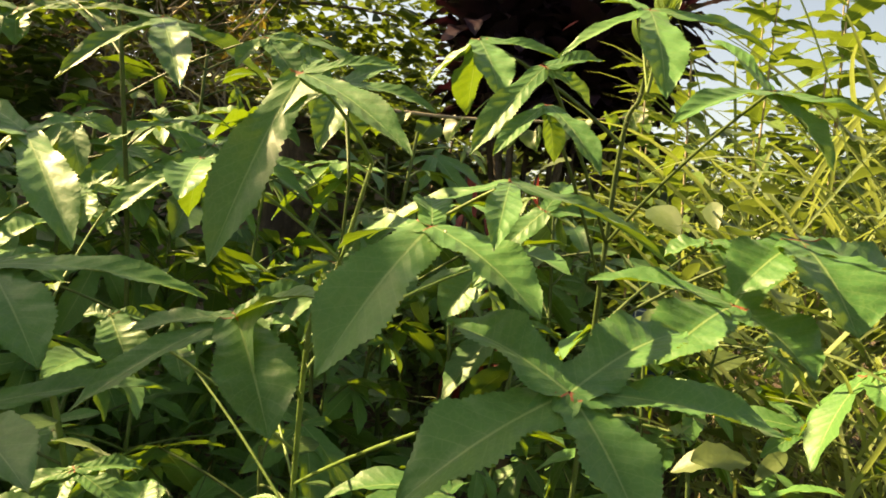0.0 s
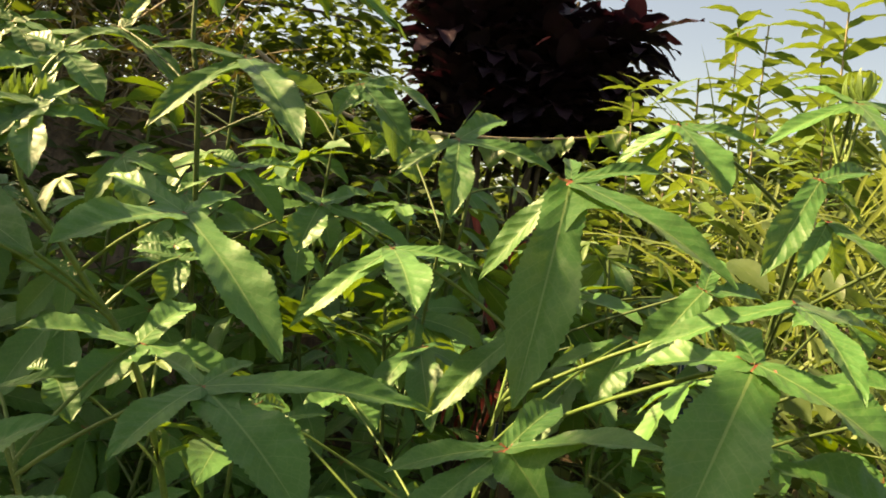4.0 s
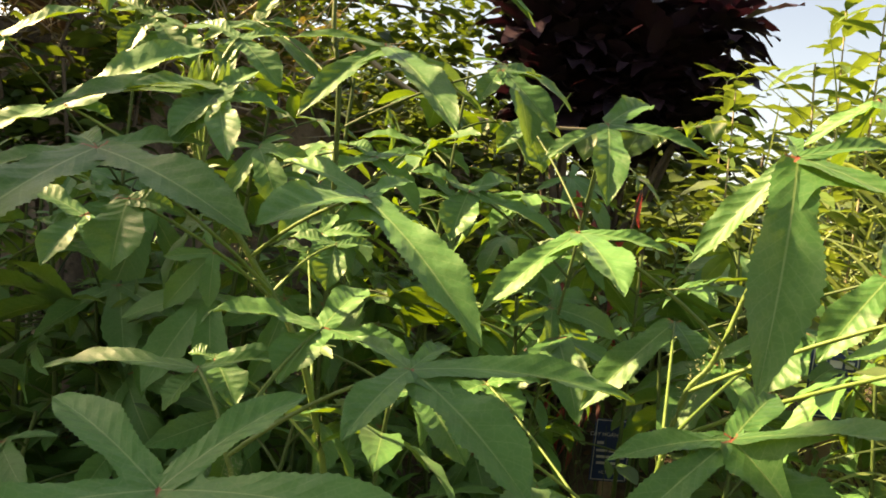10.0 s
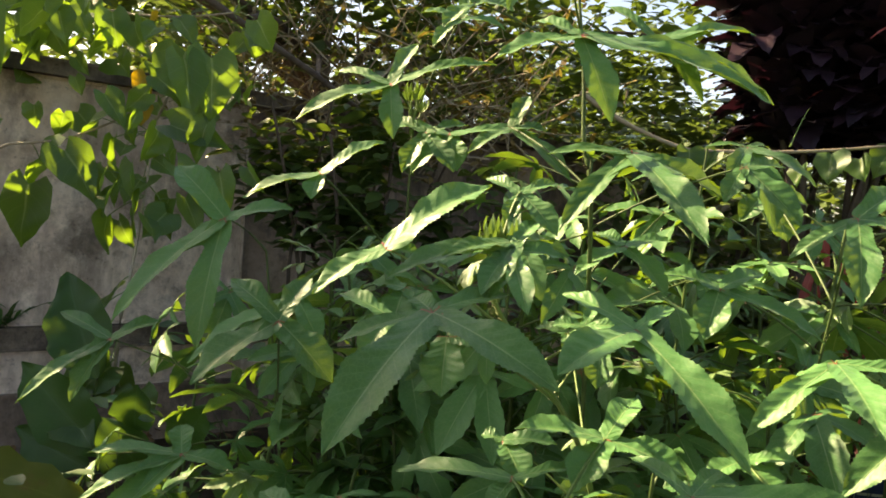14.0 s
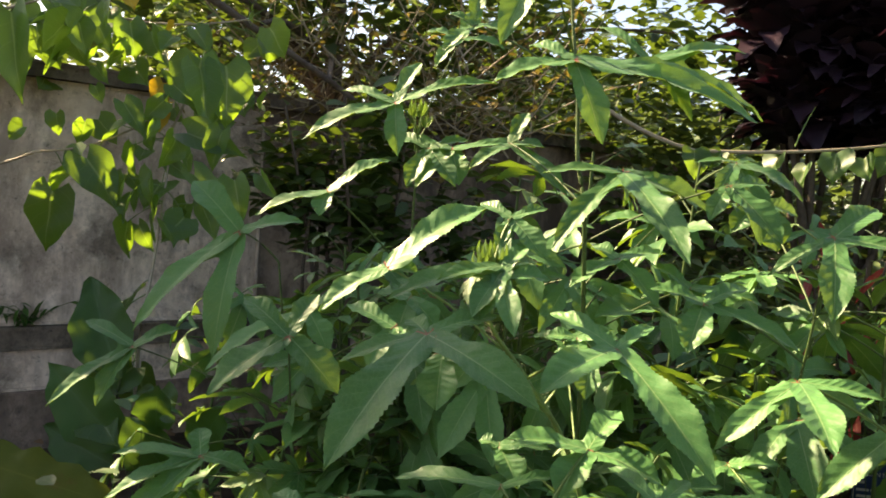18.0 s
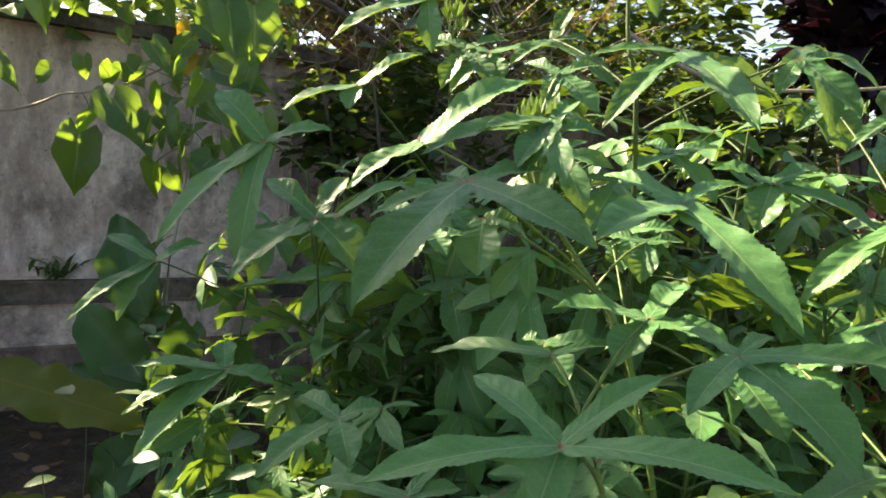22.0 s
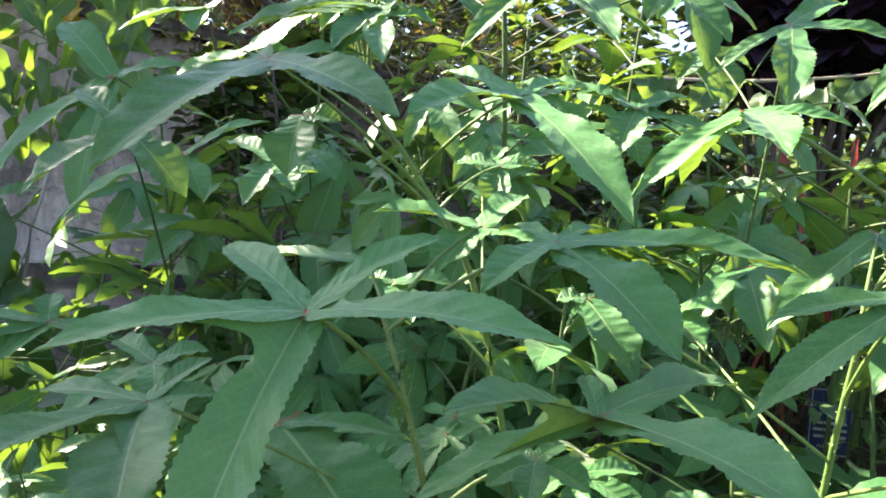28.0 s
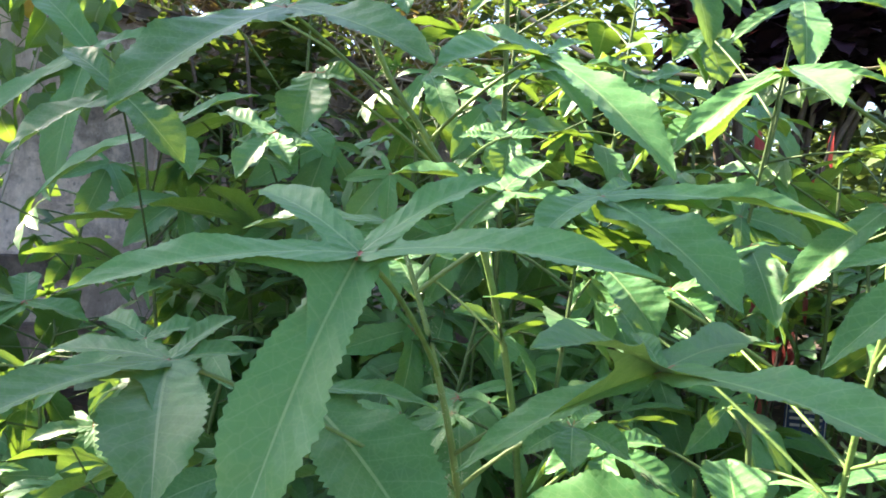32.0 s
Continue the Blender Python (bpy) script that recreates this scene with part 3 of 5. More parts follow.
    back.leaf((-0.546, 1.263, 1.396), (0, -.55, .83), [(-0.485, 1.218, 1.246, 0.029), (-0.683, 1.223, 1.345, 0.027), (-0.223, 1.461, 1.345, 0.025), (-0.634, 1.304, 1.428, 0.020), (-0.226, 1.343, 1.305, 0.022)])
    back.leaf((-0.580, 1.075, 1.507), (0, -.7, .7), [(-0.631, 1.013, 1.366, 0.027), (-0.465, 1.102, 1.457, 0.022), (-0.579, 1.133, 1.602, 0.023)])
    back.leaf((-0.448, 1.357, 1.049), (0, -.4, .9), [(-0.530, 1.300, 0.992, 0.023), (-0.370, 1.332, 0.966, 0.026), (-0.500, 1.386, 1.065, 0.021), (-0.356, 1.414, 1.059, 0.021)])
    back.leaf((-0.314, 1.381, 1.003), (0, -.35, .93), [(-0.401, 1.353, 0.978, 0.022), (-0.187, 1.385, 0.981, 0.024), (-0.290, 1.331, 0.937, 0.024), (-0.386, 1.414, 1.037, 0.020)])
    back.leaf((-0.369, 1.687, 1.119), (0, -.4, .9), [(-0.503, 1.699, 1.113, 0.025), (-0.420, 1.650, 1.013, 0.028), (-0.273, 1.647, 1.066, 0.025)])
    back.leaf((-0.750, 1.350, 1.475), (0, -0.55, 0.83), [(-0.795, 1.300, 1.414, 0.022), (-0.673, 1.330, 1.453, 0.020), (-0.749, 1.380, 1.543, 0.018), (-0.802, 1.350, 1.497, 0.014)])
    back.leaf((-0.419, 1.400, 1.423), (0, -0.55, 0.83), [(-0.239, 1.500, 1.459, 0.020), (-0.200, 1.480, 1.327, 0.020), (-0.337, 1.350, 1.306, 0.020), (-0.521, 1.450, 1.497, 0.015)])
    back.leaf((-0.680, 1.450, 1.261), (0, -0.5, 0.85), [(-0.753, 1.400, 1.202, 0.020), (-0.552, 1.390, 1.157, 0.022), (-0.657, 1.500, 1.331, 0.020), (-0.610, 1.450, 1.255, 0.018)])
    back.leaf((-0.276, 1.250, 1.189), (0, -0.6, 0.8), [(-0.194, 1.200, 1.100, 0.026), (-0.306, 1.210, 1.129, 0.018), (-0.205, 1.300, 1.195, 0.018)])
    back.leaf((-0.502, 1.200, 0.918), (0, -0.55, 0.83), [(-0.554, 1.200, 0.915, 0.016), (-0.485, 1.150, 0.853, 0.022), (-0.433, 1.200, 0.922, 0.016), (-0.489, 1.240, 0.947, 0.012)])
    far = Plant([(-.15, 1.55, -.03), (-.14, 1.45, .5), (-.12, 1.28, .98)], .005, material=STEM_DARK)
    far.leaf((-0.129, 1.163, 1.116), (0, -.6, .8), [(-0.143, 1.063, 0.997, 0.025), (-0.216, 1.169, 1.050, 0.014), (0.010, 1.143, 1.084, 0.019), (-0.054, 1.233, 1.163, 0.024)])
    far.leaf((0.156, 0.953, 0.949), (0, -.5, .85), [(0.077, 0.939, 0.846, 0.026), (0.254, 0.973, 0.939, 0.019), (0.194, 1.010, 0.990, 0.016)])
    far.leaf((-0.308, 1.153, 1.000), (0, -.4, .9), [(-0.330, 1.091, 0.930, 0.027), (-0.158, 1.158, 0.932, 0.023), (-0.391, 1.153, 1.015, 0.022), (-0.235, 1.216, 1.023, 0.020)])
    far.leaf((-0.184, 1.561, 1.173), (0, -.7, .7), [(-0.143, 1.545, 1.075, 0.039), (-0.236, 1.522, 1.108, 0.025), (-0.098, 1.613, 1.150, 0.025)])
    upper = Plant([(-.90, 1.7, -.03), (-.92, 1.60, .7), (-.90, 1.52, 1.28)], .005, material=STEM_DARK)
    upper.leaf((-0.922, 1.413, 1.333), (0, -.55, .83), [(-0.895, 1.367, 1.219, 0.025), (-1.099, 1.355, 1.242, 0.029), (-0.721, 1.465, 1.384, 0.023), (-1.051, 1.437, 1.357, 0.018), (-0.896, 1.499, 1.431, 0.021)])
    upper.leaf((-0.821, 1.519, 1.251), (0, -.5, .85), [(-0.883, 1.465, 1.160, 0.027), (-0.646, 1.567, 1.264, 0.018), (-0.953, 1.515, 1.260, 0.020), (-0.788, 1.471, 1.171, 0.030)])
    upper.leaf((-0.986, 1.239, 1.140), (0, -.4, .9), [(-1.104, 1.183, 1.085, 0.021), (-0.890, 1.311, 1.207, 0.024), (-0.986, 1.205, 1.092, 0.021)])
    upper.leaf((-0.801, 1.466, 1.477), (0, -.5, .85), [(-0.843, 1.419, 1.407, 0.018), (-0.710, 1.468, 1.455, 0.018), (-0.791, 1.514, 1.541, 0.018), (-0.885, 1.464, 1.486, 0.016)])
    upper.leaf((-0.853, 1.376, 0.936), (0, -.4, .9), [(-0.861, 1.326, 0.862, 0.035), (-0.925, 1.382, 0.936, 0.027), (-0.784, 1.351, 0.881, 0.027)])
    upper.leaf((-0.834, 1.196, 0.878), (0, -.35, .93), [(-0.780, 1.163, 0.843, 0.028), (-0.892, 1.208, 0.888, 0.021), (-0.768, 1.227, 0.890, 0.019)])
    upper.leaf((-0.853, 1.450, 1.245), (0, -0.6, 0.8), [(-0.885, 1.410, 1.159, 0.024), (-0.779, 1.400, 1.164, 0.022), (-0.939, 1.480, 1.271, 0.016), (-0.773, 1.480, 1.265, 0.018)])
    left = Plant([(-1.08, 1.5, -.03), (-1.12, 1.45, .5), (-1.17, 1.42, .98)], .005, material=STEM_DARK)
    left.leaf((-1.190, 1.176, 0.622), (0, -.3, .95), [(-1.345, 1.096, 0.534, 0.023), (-1.294, 1.064, 0.466, 0.038), (-1.100, 1.201, 0.595, 0.026), (-1.220, 1.217, 0.659, 0.024), (-1.361, 1.144, 0.609, 0.018)])
    left.leaf((-1.235, 1.360, 1.044), (0, -.6, .8), [(-1.245, 1.294, 0.780, 0.036), (-1.106, 1.396, 1.072, 0.024), (-1.366, 1.383, 1.144, 0.036), (-1.435, 1.292, 0.819, 0.036)])
    left.leaf((-1.411, 1.259, 0.795), (0, -.5, .85), [(-1.553, 1.182, 0.666, 0.021), (-1.455, 1.209, 0.675, 0.028), (-1.335, 1.313, 0.830, 0.023), (-1.536, 1.269, 0.834, 0.018)])
    left.leaf((-0.915, 0.954, 0.915), (0, -.5, .85), [(-1.016, 0.900, 0.823, 0.031), (-0.828, 0.951, 0.837, 0.029), (-0.895, 1.015, 0.974, 0.021), (-1.004, 0.974, 0.964, 0.021)])
    left.leaf((-1.027, 1.268, 0.907), (0, -.4, .9), [(-1.207, 1.204, 0.778, 0.027), (-0.965, 1.235, 0.834, 0.026), (-0.907, 1.331, 0.974, 0.021)])
    left.leaf((-0.827, 1.200, 0.903), (0, -0.45, 0.9), [(-0.932, 1.230, 0.929, 0.022), (-0.855, 1.150, 0.831, 0.026), (-0.782, 1.160, 0.856, 0.020)])
    left.leaf((-0.876, 0.980, 0.628), (0, -0.4, 0.9), [(-0.974, 0.920, 0.541, 0.026), (-0.829, 0.920, 0.581, 0.026), (-0.822, 1.020, 0.642, 0.020), (-0.960, 1.020, 0.640, 0.020)])
    flower = Plant([(.26, 1.12, -.03), (.25, 1.04, .55), (.222, .89, 1.0), (.23, .855, 1.08), (.232, .836, 1.14)], .0042, material=STEM_DARK)
    flower.leaf((0.216, 0.805, 1.157), (0, -.6, .8), [(0.211, 0.695, 1.043, 0.024), (0.132, 0.825, 1.103, 0.009), (0.174, 0.853, 1.174, 0.010), (0.365, 0.831, 1.132, 0.017)])
    flower.leaf((0.047, 0.839, 1.115), (0, -.6, .8), [(-0.003, 0.878, 1.066, 0.011), (0.045, 0.896, 1.043, 0.023), (0.073, 0.770, 1.040, 0.022), (0.145, 0.838, 1.100, 0.013)])
    flower.leaf((0.099, 0.673, 1.053), (0, -.6, .8), [(0.043, 0.649, 0.968, 0.015), (0.151, 0.687, 1.067, 0.012), (0.144, 0.682, 1.024, 0.015)])
    flower.leaf((0.103, 0.663, 1.019), (0, -.5, .85), [(0.060, 0.628, 0.967, 0.010), (0.141, 0.601, 0.958, 0.013), (0.114, 0.662, 0.971, 0.011)])
    flower.leaf((0.289, 0.663, 1.053), (0, -.4, .9), [(0.188, 0.600, 1.003, 0.014), (0.403, 0.650, 1.020, 0.017), (0.338, 0.642, 0.989, 0.021), (0.249, 0.724, 1.108, 0.012)])
    flower.leaf((0.367, 0.741, 0.937), (0, -.4, .9), [(0.380, 0.650, 0.856, 0.048), (0.297, 0.712, 0.878, 0.034), (0.508, 0.757, 0.879, 0.042)])
    flower.leaf((0.398, 1.043, 0.940), (0, -.35, .93), [(0.339, 1.053, 0.912, 0.024), (0.417, 0.999, 0.885, 0.027), (0.479, 1.029, 0.920, 0.024)])
    flower.leaf((0.303, 0.720, 0.869), (0, -0.35, 0.93), [(0.177, 0.770, 0.875, 0.020), (0.219, 0.660, 0.814, 0.036), (0.360, 0.670, 0.815, 0.040), (0.362, 0.780, 0.912, 0.028)])


def lobed_mesh(seed, radius=0.145):
    """A leaf mesh of its own, centre at the origin, face up, main lobe along -y."""
    rng = random.Random(seed)
    V, F, U, tips = [], [], [], []
    arch = rng.uniform(0.1, 0.2)
    for ang, ln, wd in ((0, 1.0, .20), (48, .88, .17), (-50, .85, .17), (108, .5, .12), (-110, .52, .12)):
        a = radians(ang + rng.uniform(-10, 10) - 90)
        l = radius * ln * rng.uniform(0.82, 1.12)
        tip = Vector((math.cos(a) * l, math.sin(a) * l, -l * rng.uniform(0.08, 0.5)))
        strip(V, F, U, Vector((0, 0, 0)), tip, l * wd * rng.uniform(0.85, 1.15), Vector((0, 0, 1)), arch, rng.uniform(0.22, 0.45), 18, 0.06, (LOBE_S, LOBE_W), rng, 0.06, 5, 0.1)
        tips.append(tip)
    web(V, F, U, Vector((0, 0, 0)), tips, Vector((0, 0, 1)), arch, 0.5)
    return mesh_of("leaf", V, F, U)


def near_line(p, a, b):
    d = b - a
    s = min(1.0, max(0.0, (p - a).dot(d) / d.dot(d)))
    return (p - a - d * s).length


def build_filler():
    """Further plants of the same kind, standing behind and between the front ones."""
    rng = random.Random(21)
    meshes = [lobed_mesh(100 + i) for i in range(12)]
    small = [lobed_mesh(200 + i, 0.075) for i in range(4)]
    for me in meshes:
        me.materials.append(LEAF)
    for me in small:
        me.materials.append(YOUNG)
    back_rows = ((-.75, 1.55, 1.0), (-.40, 1.62, 1.25), (-.05, 1.62, 1.12), (.25, 1.55, .98), (-1.05, 1.62, .95), (-1.4, 1.7, .85), (-1.2, 1.95, 1.0), (-.85, 1.95, 1.22), (-.5, 1.95, 1.28), (-.15, 1.98, 1.12), (.15, 2.0, 1.05), (.5, 1.9, 1.05), (-1.0, 2.35, .85), (-.62, 2.35, .95), (-.3, 2.4, .9), (.05, 2.4, .9), (.4, 2.35, .95), (-1.3, 2.4, .75), (-.75, 2.8, .8), (-.35, 2.85, .85), (0.0, 2.95, .85), (.35, 2.9, .9), (-.75, 1.42, 1.0), (-.95, 1.5, .98), (-.58, 1.5, 1.05), (-1.3, 1.5, .55), (-.35, 1.45, .8), (.15, 1.4, .8), (.5, 1.45, .8))
    front_rows = ((-.72, 1.25, .66), (-.3, 1.28, .75), (.1, 1.25, .72), (.45, 1.3, .8), (-1.1, 1.3, .5), (-.55, 1.05, .5), (-.2, 1.02, .55), (.2, 1.0, .55), (.5, 1.0, .62), (-.85, 1.0, .42), (.75, 1.25, .8), (.12, .78, .5), (.42, .82, .55), (-.15, .75, .45), (-.55, .78, .40), (-.8, .8, .36), (-1.0, 1.15, .45), (-.62, 1.32, .6), (-.1, 1.12, .6), (.0, .92, .5), (.3, .9, .5), (.62, 1.12, .62), (-.4, .95, .45), (-.75, 1.12, .5), (.9, 1.05, .6), (.75, .85, .5), (-1.35, 1.25, .42), (-1.15, 1.6, .75), (-.95, 1.45, .72), (-1.0, 1.25, .6), (-.7, 1.5, .8), (-.55, 1.55, .85), (-.85, 1.75, .95), (-1.5, 1.55, .5), (-.2, 1.5, .85), (.1, 1.7, .95), (-.45, 1.2, .55), (-.9, 1.2, .45))
    spots = [(x + rng.uniform(-.12, .12), y + rng.uniform(-.1, .1), h) for x, y, h in back_rows + front_rows]
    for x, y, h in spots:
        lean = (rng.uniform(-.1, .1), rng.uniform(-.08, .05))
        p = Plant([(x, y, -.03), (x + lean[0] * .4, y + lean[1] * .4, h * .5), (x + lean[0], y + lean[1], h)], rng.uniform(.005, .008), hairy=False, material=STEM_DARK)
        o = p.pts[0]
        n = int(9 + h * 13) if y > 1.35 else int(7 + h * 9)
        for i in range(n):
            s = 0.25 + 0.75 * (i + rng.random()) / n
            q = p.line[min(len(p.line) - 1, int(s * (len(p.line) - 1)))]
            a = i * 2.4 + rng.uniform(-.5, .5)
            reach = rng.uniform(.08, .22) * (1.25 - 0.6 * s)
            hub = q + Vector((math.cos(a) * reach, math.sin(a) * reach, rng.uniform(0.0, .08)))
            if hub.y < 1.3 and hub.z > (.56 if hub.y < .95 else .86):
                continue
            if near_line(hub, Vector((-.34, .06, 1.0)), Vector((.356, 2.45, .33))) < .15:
                continue  # fitted to the view: no leaves on the camera's sight line to the label
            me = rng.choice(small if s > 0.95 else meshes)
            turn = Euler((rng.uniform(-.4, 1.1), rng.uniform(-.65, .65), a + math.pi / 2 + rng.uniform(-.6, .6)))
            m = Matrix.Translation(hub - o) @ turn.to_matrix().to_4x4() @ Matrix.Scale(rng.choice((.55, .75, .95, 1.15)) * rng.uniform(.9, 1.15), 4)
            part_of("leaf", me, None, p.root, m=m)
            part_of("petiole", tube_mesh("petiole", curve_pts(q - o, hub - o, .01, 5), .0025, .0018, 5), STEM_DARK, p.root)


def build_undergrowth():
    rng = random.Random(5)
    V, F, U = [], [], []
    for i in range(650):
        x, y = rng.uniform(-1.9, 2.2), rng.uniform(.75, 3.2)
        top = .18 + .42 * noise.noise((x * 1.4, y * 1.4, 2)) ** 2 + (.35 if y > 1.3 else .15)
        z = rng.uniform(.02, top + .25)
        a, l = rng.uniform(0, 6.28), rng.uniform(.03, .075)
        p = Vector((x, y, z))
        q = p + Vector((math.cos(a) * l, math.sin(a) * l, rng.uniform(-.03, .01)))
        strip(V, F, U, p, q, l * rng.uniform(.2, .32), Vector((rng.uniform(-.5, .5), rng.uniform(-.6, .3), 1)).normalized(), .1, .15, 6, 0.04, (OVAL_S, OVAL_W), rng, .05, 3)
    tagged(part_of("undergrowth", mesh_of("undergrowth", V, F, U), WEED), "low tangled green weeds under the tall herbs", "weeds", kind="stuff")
    V, F, U = [], [], []
    for i in range(420):
        x, y = rng.uniform(-1.8, 1.6), rng.uniform(.9, 3.0)
        p = Vector((x, y, 0))
        q = p + Vector((rng.uniform(-.25, .25), rng.uniform(-.25, .2), rng.uniform(.2, .55)))
        tube(V, F, U, curve_pts(p, q, .05, 5, (rng.uniform(-.05, .05), 0, 0)), .002, .001, 4)
    tagged(part_of("weed_stalks", mesh_of("weed_stalks", V, F, U), STEM_DARK), "thin green stalks among the herbs", "stalks", kind="stuff")


def build_grass():
    rng = random.Random(8)
    V, F, U = [], [], []
    for i in range(3000):
        x, y = rng.uniform(.45, 2.9), rng.uniform(1.05, 3.7)
        if x < .4 + .18 * y:
            continue
        p = Vector((x, y, rng.uniform(.0, 1.15)))
        a, l = rng.uniform(0, 6.28), rng.uniform(.3, .85)
        q = p + Vector((math.cos(a) * l * .75, math.sin(a) * l * .6, l * rng.uniform(.1, .75)))
        strip(V, F, U, p, q, rng.uniform(.0025, .007), Vector((rng.uniform(-.6, .6), rng.uniform(-.6, .6), 1)).normalized(), rng.uniform(.1, .45), .3, 9, 0, (BLADE_S, BLADE_W), rng, 0, 3)
    tagged(part_of("tall_grass", mesh_of("tall_grass", V, F, U), GRASS), "long arching yellow-green grass in the sun", "grass", kind="stuff")


def build_sunlit_weeds():
    """Small broad leaves that grow through the grass."""
    rng = random.Random(9)
    V, F, U = [], [], []
    for i in range(1100):
        x, y = rng.uniform(.35, 2.3), rng.uniform(1.0, 2.9)
        p = Vector((x, y, rng.uniform(.15, 1.15)))
        a, l = rng.uniform(0, 6.28), rng.uniform(.04, .11)
        q = p + Vector((math.cos(a) * l, math.sin(a) * l, rng.uniform(-.05, .02)))
        strip(V, F, U, p, q, l * rng.uniform(.22, .34), Vector((rng.uniform(-.6, .6), rng.uniform(-.6, .4), 1)).normalized(), .12, .2, 8, .04, (OVAL_S, OVAL_W), rng, .06, 5)
    tagged(part_of("sunlit_weeds", mesh_of("sunlit_weeds", V, F, U), FAR), "small broad green leaves growing through the grass", "weeds", kind="stuff")


def simple_leaf(seed, length, half, droop=.3, prof=(OVAL_S, OVAL_W), tooth=0.03, fold=.2):
    rng = random.Random(seed)
    V, F, U = [], [], []
    strip(V, F, U, Vector((0, 0, 0)), Vector((0, -length, -length * droop)), half, Vector((0, 0, 1)), .14, fold, 14, tooth, prof, rng, .08, 5)
    return mesh_of("leaf", V, F, U)


def build_shrubs():
    """Leafy upright shrubs behind the grass, against the sky."""
    rng = random.Random(13)
    meshes = [simple_leaf(300 + i, .15, .028, .25 + .1 * i) for i in range(4)]
    for me in meshes:
        me.materials.append(SHRUB)
    for x, y, h in ((.80, 2.25, 1.60), (1.0, 2.5, 1.9), (1.25, 2.3, 1.85), (1.5, 2.6, 2.0), (1.15, 2.1, 1.55), (1.75, 2.3, 1.8), (.78, 2.9, 1.7), (2.1, 2.7, 2.0), (1.35, 3.1, 2.15), (.95, 3.3, 1.8)):
        r = thing("shrub", (x, y, -.03), "upright shrub with paired pointed green leaves", "shrub", "shrubs by the grass")
        top = Vector((rng.uniform(-.12, .12), rng.uniform(-.1, .1), h))
        line = curve_pts((0, 0, 0), top, 0, 16, (rng.uniform(-.05, .05), 0, 0))
        part_of("stem", tube_mesh("stem", line, .007, .003, 6), TWIG, r)
        for i in range(28):
            s = .3 + .7 * i / 27
            q = line[min(15, int(s * 15))].lerp(line[min(15, int(s * 15) + 1)], s * 15 % 1)
            for k in (0, 1):
                a = i * 1.57 + k * math.pi + rng.uniform(-.3, .3)
                m = Matrix.Translation(q) @ Euler((rng.uniform(-.7, .2), rng.uniform(-.2, .2), a)).to_matrix().to_4x4() @ Matrix.Scale(rng.uniform(.8, 1.25), 4)
                part_of("leaf", rng.choice(meshes), None, r, m=m)


def build_ti_plant():
    """The dark purple shrub of long leaves that stands against the sky, with some red leaves."""
    rng = random.Random(31)
    r = thing("ti_plant", (.54, 4.25, -.03), "dense dark purple ti plant with some red leaves", "plant")
    V, F, U = [], [], []
    for k in range(16):
        a = rng.uniform(0, 6.28)
        b = Vector((math.cos(a) * rng.uniform(0, .35), math.sin(a) * rng.uniform(0, .3), 0))
        t = Vector((rng.uniform(-.74, .6), rng.uniform(-.35, .35), rng.uniform(1.7, 3.1)))
        line = curve_pts(b, t, 0, 9)
        part_of("stalk", tube_mesh("stalk", line, .022, .012, 7), BARK, r)
        for i in range(190):
            s = .45 + .55 * rng.random()
            q = line[min(8, int(s * 8))].lerp(line[min(8, int(s * 8) + 1)], s * 8 % 1)
            th = rng.uniform(0, 6.28)
            l = rng.uniform(.2, .38)
            if q.z < 1.58:
                continue
            e = rng.uniform(-.6, .8)
            tip = q + Vector((math.cos(th) * l * math.cos(e), math.sin(th) * l * math.cos(e), math.sin(e) * l))
            strip(V, F, U, q, tip, l * rng.uniform(.18, .27), Vector((rng.uniform(-.3, .3), rng.uniform(-.3, .3), 1)).normalized(), rng.uniform(.1, .3), .2, 9, 0, (OVAL_S, OVAL_W), rng, .12, 3)
    f = part_of("foliage", mesh_of("foliage", V, F, U), PURPLE, r)
    tagged(f, kind="stuff")
    meshes = [simple_leaf(400 + i, .26, .03, .5 + .3 * i, tooth=0) for i in range(3)]
    for me in meshes:
        me.materials.append(RED)
    for x, y, z in ((-.12, -.38, 1.83), (-.1, -.5, 2.3), (-.4, -.5, 2.4), (.2, -.5, 2.25), (.4, -.4, 2.4), (-.25, -.5, 2.6), (.1, -.5, 2.1)):
        part_of("red_leaf", rng.choice(meshes), None, r, m=Matrix.Translation((x, y, z)) @ Euler((rng.uniform(-.8, .1), rng.uniform(-.6, .6), rng.uniform(-1.9, 1.9))).to_matrix().to_4x4() @ Matrix.Scale(.26, 4))
    r2 = thing("red_shrub", (.20, 2.45, -.03), "shrub with hanging dull red leaves and thin stems", "shrub")
    for k in range(5):
        t = Vector((rng.uniform(-.12, .18), rng.uniform(-.15, .15), rng.uniform(.95, 1.25)))
        line = curve_pts((rng.uniform(-.05, .05), 0, 0), t, .1, 8)
        part_of("stalk", tube_mesh("stalk", line, .007, .004, 6), BARK, r2)
        for i in range(5):
            q = line[3 + i % 5]
            m = Matrix.Translation(q) @ Euler((rng.uniform(.5, 1.3), rng.uniform(-.3, .3), rng.uniform(0, 6.28))).to_matrix().to_4x4() @ Matrix.Scale(rng.uniform(.35, .6), 4)
            part_of("red_leaf", rng.choice(meshes), None, r2, m=m)


